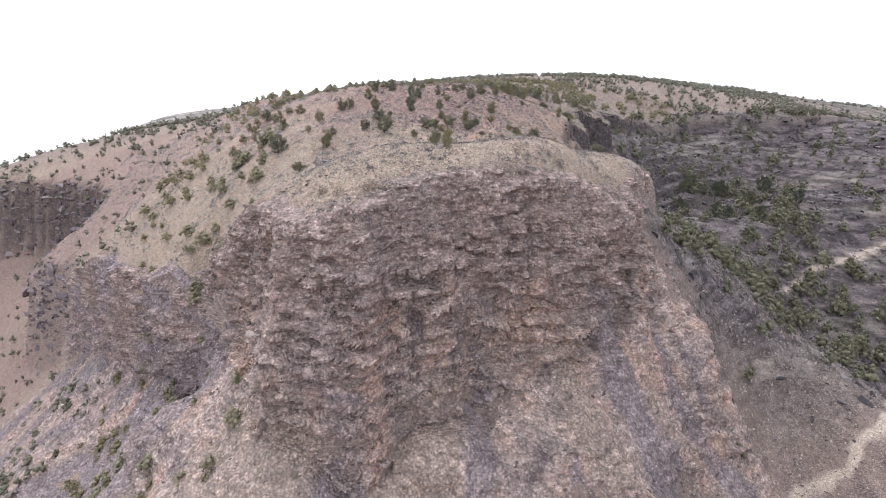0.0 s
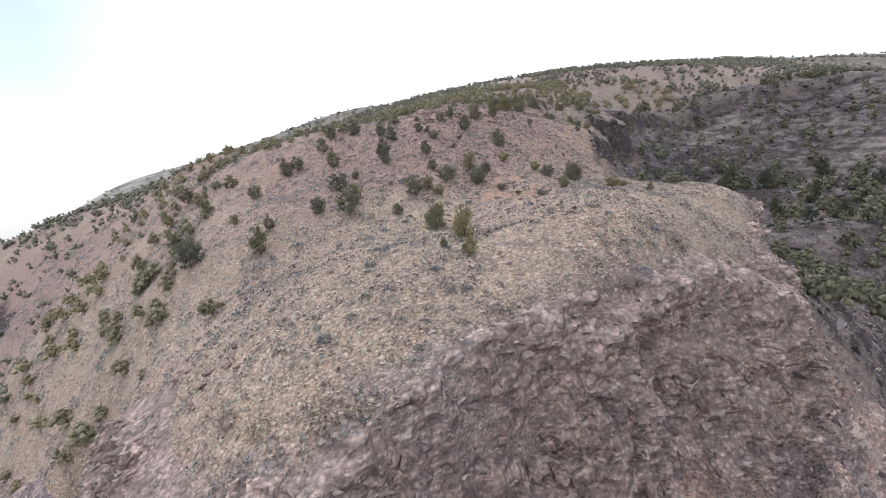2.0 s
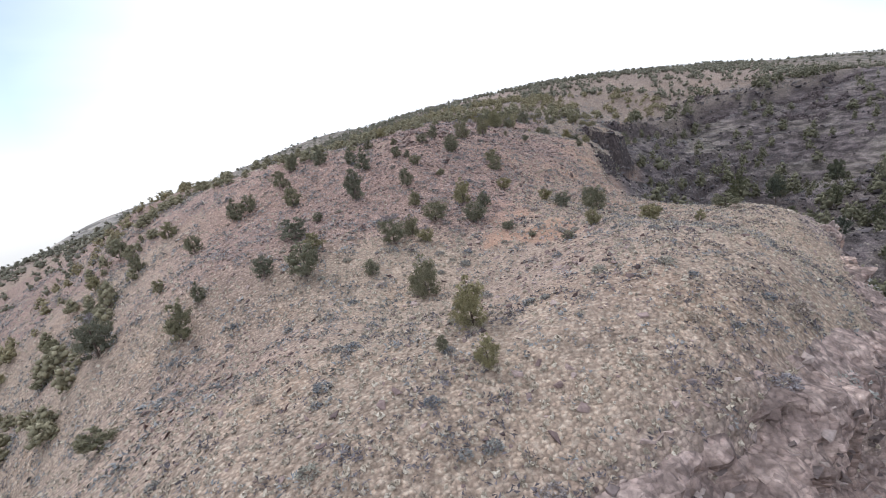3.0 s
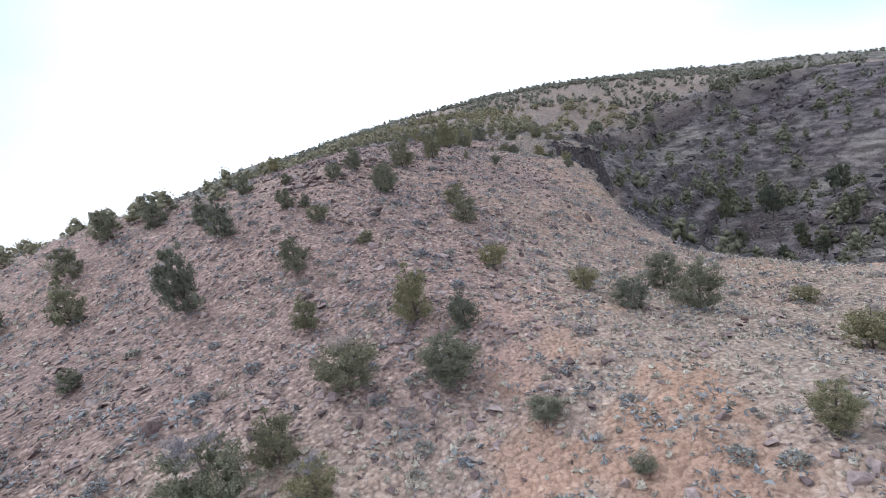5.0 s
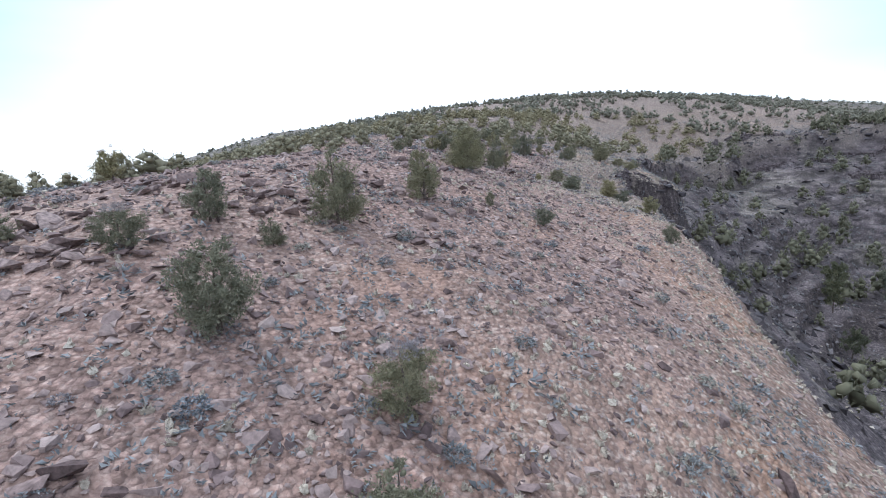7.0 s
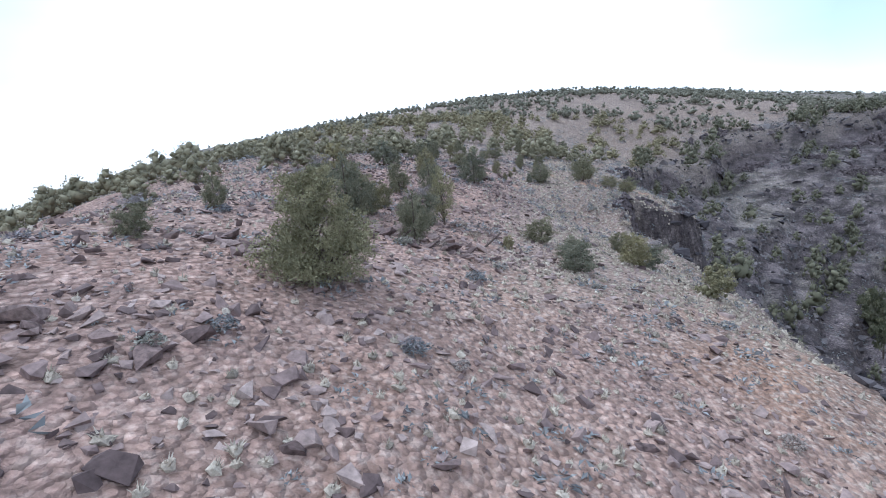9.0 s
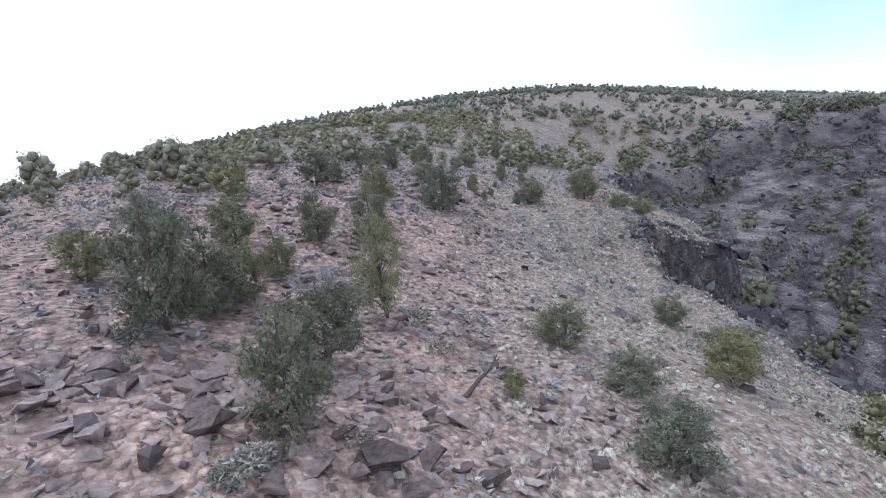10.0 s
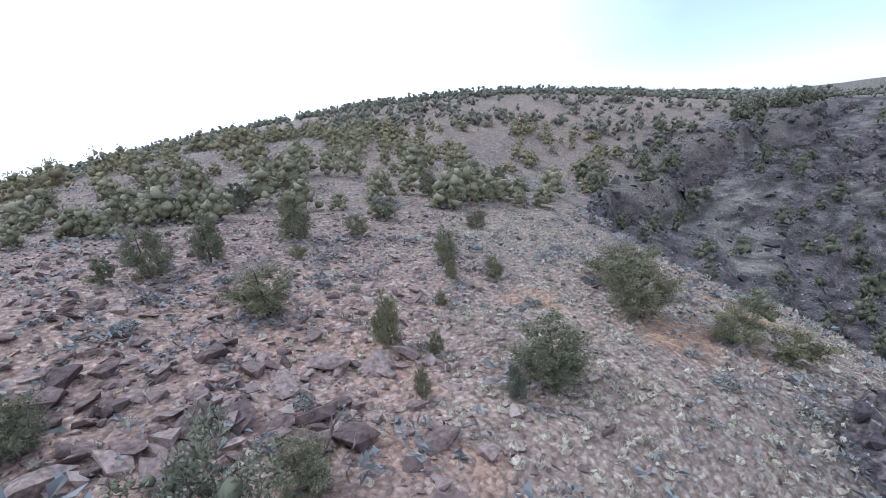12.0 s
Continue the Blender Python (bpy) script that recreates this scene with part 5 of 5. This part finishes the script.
def plant_brush():
    sage = [brush_model(40 + k, "sagebrush", "low grey-green sagebrush among dry grass", SAGE) for k in range(3)]
    dead = [brush_model(50 + k, "bare_shrub", "low leafless purple-grey shrub among stones", TWIG) for k in range(2)]
    x, y = scatter(640, -24, 78, 58, 245, lambda x, y: (rim_distance(x, y)[0] < -1) * np.exp(-np.maximum(off_crest(x, y) - 14, 0) / 10))
    r = np.random.default_rng(9)
    for k, (px, py) in enumerate(zip(x[:270], y[:270])):
        model = dead[k % 2] if k % 4 == 0 else sage[k % 3]
        s = float(r.uniform(0.55, 1.25))
        stand(model, float(px), float(py), s, s * 0.55, float(r.uniform(0, 360)))
    # wide bare shrubs on the brow of the cliff
    for px, py, wide, high in ((-12.2, 53.9, 3.0, 2.1), (-17.4, 55.4, 1.9, 1.2), (-9.6, 53.4, 1.6, 0.9), (-20.6, 57.6, 2.2, 1.4), (22.0, 74.5, 1.8, 1.0), (15.6, 67.6, 1.7, 0.9)):
        stand(dead[0], px, py, wide, high, float(r.uniform(0, 360)))
    for m in sage + dead:
        for o in (*m.children_recursive, m):
            bpy.data.objects.remove(o)
    def where(x, y):
        v = valley_part(x, y)
        s, _ = rim_distance(x, y)
        n = fractal(x, y, 20.0, 3, 111)
        flank = (1 - v) * (y < 190) * (x < 70)
        return np.clip(np.where(s < 0, 0.6, 0.6 * np.maximum(v, flank)) * (0.6 + 0.7 * n), 0, 1)
    x, y = scatter(11000, -130, 240, 0, 330, where)
    x1, y1 = scatter(8200, -14, 84, 84, 250, lambda x, y: (rim_distance(x, y)[0] < -1) * np.exp(-np.maximum(off_crest(x, y) - 14, 0) / 10) * (0.25 + 0.75 * (value_noise(x, y, 7.0, 112) > 0)))
    x2, y2 = scatter(6500, -64, 60, 48, 150, lambda x, y: (rim_distance(x, y)[0] < 0) * np.clip(0.55 + 0.8 * fractal(x, y, 9.0, 3, 113), 0.1, 1))
    # dry brush down the slope east of the cliff, green-grey brush on the shoulder west of it
    x3, y3 = scatter(6500, 48, 116, 46, 150, lambda x, y: (rim_distance(x, y)[0] > 2) * np.clip(0.5 + 0.9 * fractal(x, y, 7.0, 3, 114), 0.05, 1))
    x4, y4 = scatter(9500, -180, -8, 70, 215, lambda x, y: (rim_distance(x, y)[0] < 12) * smooth((off_crest(x, y) - 12) / 10) * np.clip(0.4 + 0.9 * fractal(x, y, 8.0, 3, 115), 0.03, 1))
    # and over the upland behind and the valley's far wall
    x5, y5 = scatter(9000, -30, 260, 205, 350, lambda x, y: np.clip(0.45 + 0.9 * fractal(x, y, 11.0, 3, 117), 0.05, 1) * np.where(valley_part(x, y) > 0.5, 0.6, 1.0))
    x, y = np.r_[x, x1, x2, x4, x5], np.r_[y, y1, y2, y4, y5]
    z, _ = land(x, y)
    shapes = []
    for k in range(6):
        rr = np.random.default_rng(70 + k)
        d = rr.normal(0, 1, (11, 3))
        d[:, 2] = np.abs(d[:, 2])
        d /= np.linalg.norm(d, axis=1, keepdims=True)
        shapes.append(clumps(d * (0.42, 0.42, 0.4), d, np.full(11, 0.31), 2, 70 + k))
    s = rng.uniform(0.4, 1.1, len(x)) * np.where(rng.random(len(x)) < 0.25, 1.3, 0.85)
    s[-len(x4) - len(x5):] *= 1.6
    ob = strew("low_brush", shapes, x, y, z - 0.05, ground_turns(x, y, rng.uniform(0, 6.28, len(x)), 0.1), np.stack([s, s, s * 0.65], 1), SAGE, True)
    tagged(ob, "low grey-green brush scattered over slopes and valley", "shrubs", kind="stuff")
    s = rng.uniform(0.6, 1.7, len(x3))
    ob = strew("dry_brush", shapes, x3, y3, land(x3, y3)[0] - 0.05, ground_turns(x3, y3, rng.uniform(0, 6.28, len(x3)), 0.1), np.stack([s, s, s * 0.65], 1), TWIG, True)
    tagged(ob, "pale grey dry brush among dark scree", "shrubs", kind="stuff")
    # bare purple-grey brush in drifts along the brow
    x, y = scatter(9000, -70, 58, 46, 135, lambda x, y: (rim_distance(x, y)[0] < 1) * smooth((rim_distance(x, y)[0] + 26) / 18) * smooth((fractal(x, y, 7.0, 3, 116) + 0.12) / 0.3))
    s = rng.uniform(0.4, 1.15, len(x))
    ob = strew("bare_brush", shapes, x, y, land(x, y)[0] - 0.05, ground_turns(x, y, rng.uniform(0, 6.28, len(x)), 0.1), np.stack([s, s, s * 0.6], 1), DRY_TWIG, True)
    tagged(ob, "low leafless purple-grey brush along the cliff's brow", "shrubs", kind="stuff")
    spot = CLIFF_SPOTS[rng.choice(len(CLIFF_SPOTS), 6000, False)]
    spot = spot[(spot[:, 4] < 1.05) & (rng.random(len(spot)) < 0.6)]
    s = rng.uniform(0.5, 1.3, len(spot))
    a = rng.uniform(0, 6.28, len(spot))
    turns = np.zeros((len(spot), 3, 3))
    turns[:, 0, 0], turns[:, 0, 1], turns[:, 1, 0], turns[:, 1, 1], turns[:, 2, 2] = np.cos(a), -np.sin(a), np.sin(a), np.cos(a), 1
    ob = strew("talus_brush", shapes, spot[:, 0], spot[:, 1], spot[:, 2] - 0.1, turns, np.stack([s, s, s * 0.7], 1), SAGE, True)
    tagged(ob, "low grey brush among the talus below the cliff", "shrubs", kind="stuff")


plant_brush()
strew_tufts()
strew_stones()


def lay_boulders():
    label = "flat angular pink-brown boulder lying on the slope"
    meshes = [mesh_from("boulder", *stone_shape(400 + k, 13), BOULDER) for k in range(10)]
    x, y = scatter(2600, -26, 84, 62, 250, lambda x, y: (rim_distance(x, y)[0] < -1) * np.clip(scree_part(x, y) - 0.2 - 0.5 * (y < 125), 0, 1) * np.exp(-np.maximum(off_crest(x, y) - 14, 0) / 9))
    z, _ = land(x, y)
    turns = ground_turns(x, y, rng.uniform(0, 6.28, len(x)), 0.22)
    for k in range(min(240, len(x))):
        d = 0.36 + 0.22 * min(float(rng.pareto(2.5)), 3.0)
        ob = new("boulder", meshes[k % 10])
        size = Matrix.Diagonal((d * float(rng.uniform(1.1, 1.7)), d, d * float(rng.uniform(0.35, 0.7)), 1))
        ob.matrix_world = Matrix.Translation((x[k], y[k], z[k] + 0.08 * d)) @ Matrix(turns[k].tolist()).to_4x4() @ size
        tagged(ob, label, "rock", "boulders on the spur")


lay_boulders()


# Rock ribs that break out of the slope: x, y, spread in metres, how many slabs.
OUTCROPS = [(-2.6, 143.3, 2.6, 14), (0.4, 145.2, 2.0, 10), (0.4, 156, 2.4, 12), (-2.8, 147.5, 2.2, 10), (4.2, 132.9, 1.6, 7), (12, 160.5, 2.0, 9),
            (6, 155, 2.4, 12), (14.9, 171, 2.2, 10), (24.6, 189.5, 1.8, 12), (28.4, 189.8, 1.8, 14), (30.6, 186.5, 1.5, 10), (19.3, 181, 2.0, 10),
            (28, 212, 2.8, 12), (30.3, 231, 2.6, 10), (36, 236.4, 3.0, 16), (38.1, 231.5, 2.6, 16), (44.4, 225, 1.6, 10), (47, 229.4, 1.2, 6),
            (41.5, 229, 2.4, 16), (40, 226, 2.2, 14), (-31.7, 71, 2.4, 9), (-23.9, 64.5, 2.4, 9), (15.7, 151.5, 1.4, 7), (7, 151.3, 2.0, 9)]


def build_outcrops():
    r = np.random.default_rng(77)
    meshes = [mesh_from("slab", *stone_shape(500 + k, 14), BOULDER) for k in range(8)]
    for x, y, spread, count in OUTCROPS:
        z0, _ = land(np.array([x]), np.array([y]))
        root = tagged(new("rock_outcrop"), "broken outcrop of tilted pink-brown stone slabs", "rock", "outcrops on the spur")
        root.location = (x, y, float(z0[0]))
        bpy.context.view_layer.update()
        lean = float(r.uniform(-0.25, 0.25))
        for k in range(int(count * 2.2)):
            px, py = x + float(r.normal(0, spread)), y + float(r.normal(0, spread * 0.5))
            z, _ = land(np.array([px]), np.array([py]))
            d = float(r.uniform(0.28, 0.75)) if r.random() < 0.85 else float(r.uniform(0.8, 1.25))
            ob = new("slab", meshes[int(r.integers(0, 8))])
            ob.parent = root
            turn = Euler((lean + float(r.normal(0, 0.18)), float(r.normal(0, 0.2)), float(r.uniform(0, 6.28)))).to_matrix().to_4x4()
            ob.matrix_local = Matrix.Translation((px - x, py - y, float(z[0] - z0[0]) + 0.12 * d)) @ turn @ Matrix.Diagonal((d * 1.5, d, d * float(r.uniform(0.35, 0.6)), 1))


build_outcrops()


def rock_wall(line, seed, count, high=None, back=1.6, slope=1.6, label="dark broken basalt wall with upright joints below the rim", mats=None):
    """A wall of broken basalt along a line that has its open side to the right: columns side by side, ledges,
    a ragged brow and blocks that have come loose. high: the wall's height where it stands on an even slope."""
    face_mat, block_mat = mats or (FACE, BLACK)
    pts = np.array(line, float)
    run = np.r_[0, np.cumsum(np.hypot(*np.diff(pts, axis=0).T))]
    long = run[-1]
    step = max(0.2, long / 150)
    u = np.arange(0, long + step / 2, step)
    px, py = np.interp(u, run, pts[:, 0]), np.interp(u, run, pts[:, 1])
    tx, ty = np.gradient(px), np.gradient(py)
    size = np.hypot(tx, ty)
    nx, ny = np.convolve(np.pad(ty / size, 6, "edge"), np.ones(13) / 13, "valid"), np.convolve(np.pad(-tx / size, 6, "edge"), np.ones(13) / 13, "valid")
    brow, foot = land(px - back * nx, py - back * ny)[0], land(px + 2.6 * nx, py + 2.6 * ny)[0] - 1.2
    if high:
        brow = foot + 1.2 + high * (0.55 + 0.45 * value_noise(u, u * 0, 5.0, seed + 9))
    ends = smooth(np.minimum(u, long - u) / (0.16 * long))
    brow = brow + 0.35 * value_noise(u, u * 0, 1.1, seed) + 0.3 * value_noise(u, u * 0, 3.0, seed + 1)
    rows_ = 26 if high else 56
    t = np.linspace(0, 1, rows_)
    uu, tt = (g.ravel() for g in np.meshgrid(u, t, indexing="ij"))
    k = np.repeat(np.arange(len(u)), rows_)
    z = foot[k] + (brow - foot)[k] * tt
    # upright joints part the columns; each column is broken at heights of its own
    warped = uu + 0.5 * value_noise(uu, z, 2.4, seed + 2) + 0.12 * value_noise(uu, z, 0.6, seed + 3)
    cells = warped / (0.75 if not high else 1.5)
    cell = np.floor(cells)
    joint = smooth(np.minimum(cells - cell, 1 - cells + cell) / 0.16)
    tall = 1.0 + 1.9 * hash2(cell, cell * 0, seed + 4)
    level = np.floor((z + 7 * hash2(cell, cell * 0, seed + 5)) / tall)
    proud = 0.55 * hash2(cell, cell * 0 + 1, seed + 6) + 0.65 * hash2(cell, level, seed + 7)
    bays = 1.1 * value_noise(uu, z * 0.3, 4.2, seed + 8) + 0.7 * value_noise(uu, z, 1.9, seed + 10)
    out = proud * (0.45 + 0.55 * joint) + bays + slope * (1 - tt) ** 1.6 - 0.9 * smooth((tt - 0.86) / 0.14)
    out = out * ends[k] - 2.4 * (1 - ends[k])
    x, y = px[k] + nx[k] * out, py[k] + ny[k] * out
    # the brow runs back into the ground behind it
    shelf = []
    for back_by, drop_by in ((0.7, 0.15), (1.6, 0.4), (3.0, 0.9)):
        bx, by = px - nx * back_by, py - ny * back_by
        shelf.append(np.stack([bx, by, np.maximum(brow - drop_by, land(bx, by)[0] - 0.2) - 1.5 * (back_by > 2) - 2.2 * (1 - ends)], 1))
    verts = np.concatenate([np.stack([x, y, z], 1).reshape(len(u), rows_, 3), np.stack(shelf, 1)], 1)
    m = rows_ + 3
    a = (np.arange(len(u) - 1)[:, None] * m + np.arange(m - 1)).ravel()
    mid = len(u) // 2
    home = np.array([px[mid], py[mid], foot[mid]])
    root = tagged(new("basalt_crag"), label, "rock", "crags on the rim")
    root.location = home
    part("rock_face", mesh_from("rock_face", verts.reshape(-1, 3) - home, np.stack([a, a + m, a + m + 1, a + 1], 1), face_mat), root)
    r = np.random.default_rng(seed)
    meshes = [mesh_from("block", *stone_shape(700 + q, 12), block_mat) for q in range(8)]
    verts = verts.reshape(len(u), m, 3)
    for q in range(count):
        c, v = int(r.integers(4, len(u) - 4)), int(min(rows_ - 1, max(6, r.normal(0.62, 0.3) * rows_)))
        w = float(r.uniform(0.3, 0.85)) * (1.7 if high else 1.0)
        ob = new("block", meshes[q % 8])
        ob.parent = root
        turn = Euler((float(r.normal(0, 0.2)), float(r.normal(0, 0.2)), math.atan2(ty[c], tx[c]) + float(r.normal(0, 0.4)))).to_matrix().to_4x4()
        ob.matrix_local = Matrix.Translation(Vector(verts[c, v] - home)) @ turn @ Matrix.Diagonal((w * 1.2, w, w * float(r.uniform(0.7, 1.7)), 1))


rock_wall([(58.8, 216.6), (61.6, 219.2), (64.6, 220.4), (67.6, 220.9), (70.2, 220.3), (72.0, 221.6), (73.4, 224.6)], 5, 130)
rock_wall([(78.0, 255.0), (82.5, 257.6), (88.0, 264.4), (93.0, 270.6), (97.8, 276.6), (104.5, 285.2)], 6, 110)
rock_wall([(38.2, 139.0), (39.0, 143.5), (40.4, 149.0), (42.0, 153.5)], 11, 26, 1.5, 0.6, 0.6)
rock_wall([(44.0, 164.0), (46.2, 170.0), (48.4, 175.0), (52.0, 180.0)], 12, 30, 2.2, 0.6, 0.6)
# brown outcrops that break off at the brow of the front cliff
for k, line in enumerate([[(-2.5, 59.2), (2.5, 61.9), (7.5, 64.3), (11.5, 65.9)], [(12.5, 66.2), (16.5, 68.6), (20.0, 70.6)], [(23.5, 71.8), (28.0, 74.0), (31.5, 76.6)],
                          [(40.2, 88.0), (42.8, 92.6), (45.2, 97.0)], [(45.6, 98.6), (49.0, 103.4), (53.0, 108.0)], [(-22.5, 53.6), (-18.5, 51.6), (-14.0, 50.6)]]):
    rock_wall(line, 60 + 7 * k, 34, None, 0.5, 0.9, "brown broken basalt outcrop at the cliff's brow", (CLIFF, CRAG))
# dark ledges on the valley's far wall
for k, line in enumerate([[(134, 302), (146, 307), (158, 311)], [(160, 309), (172, 312), (184, 315)], [(176, 322), (190, 321), (204, 319)], [(206, 319), (220, 317), (236, 318)],
                          [(184, 309), (196, 305), (210, 302)], [(190, 298), (204, 296), (216, 293)], [(214, 303), (226, 304), (240, 306)], [(222, 293), (236, 291), (250, 292)],
                          [(116, 292), (124, 297), (133, 299)], [(240, 327), (256, 327), (272, 330)], [(148, 322), (160, 325), (172, 325)], [(238, 280), (252, 278), (268, 281)]]):
    rock_wall(line, 30 + 13 * k, 40, 3.4, 1.0, 2.4, "dark basalt ledge across the valley wall")


def dead_snag(x, y, long, spin, lift):
    """A fallen grey juniper stem with broken branches."""
    z, _ = land(np.array([x]), np.array([y]))
    root = tagged(new("dead_snag"), "fallen grey juniper snag with broken branches", "dead wood", "snags")
    root.matrix_world = pose(x, y, float(z[0]) + 0.06, 0, -lift, spin)
    line = [(-0.1 * long, 0, 0), (0.3 * long, 0.03 * long, 0.02 * long), (0.65 * long, -0.02 * long, 0.06 * long), (long, 0.06 * long, 0.1 * long)]
    part("stem", mesh_from("stem", *tube(line, [0.09, 0.075, 0.05, 0.015]), BARK), root)
    r = np.random.default_rng(int(x * 10))
    for k in range(5):
        t = r.uniform(0.25, 0.9)
        foot = np.array([t * long, 0.01, 0.05 * long * t])
        tip = foot + np.array([0.15, r.choice([-1, 1]) * r.uniform(0.15, 0.4), r.uniform(0.1, 0.4)]) * long * 0.5
        part("branch", mesh_from("branch", *tube([foot, (foot + tip) / 2 + (0, 0, 0.03), tip], [0.035, 0.025, 0.008], 5), BARK), root)


for spot in ((43.2, 223.0, 2.6, 60, 4), (2.6, 131.5, 1.8, 200, 25), (12.6, 92.5, 1.6, 120, 20), (33.5, 190.5, 1.8, 30, 15), (47.5, 233, 1.8, 140, 10)):
    dead_snag(*spot)
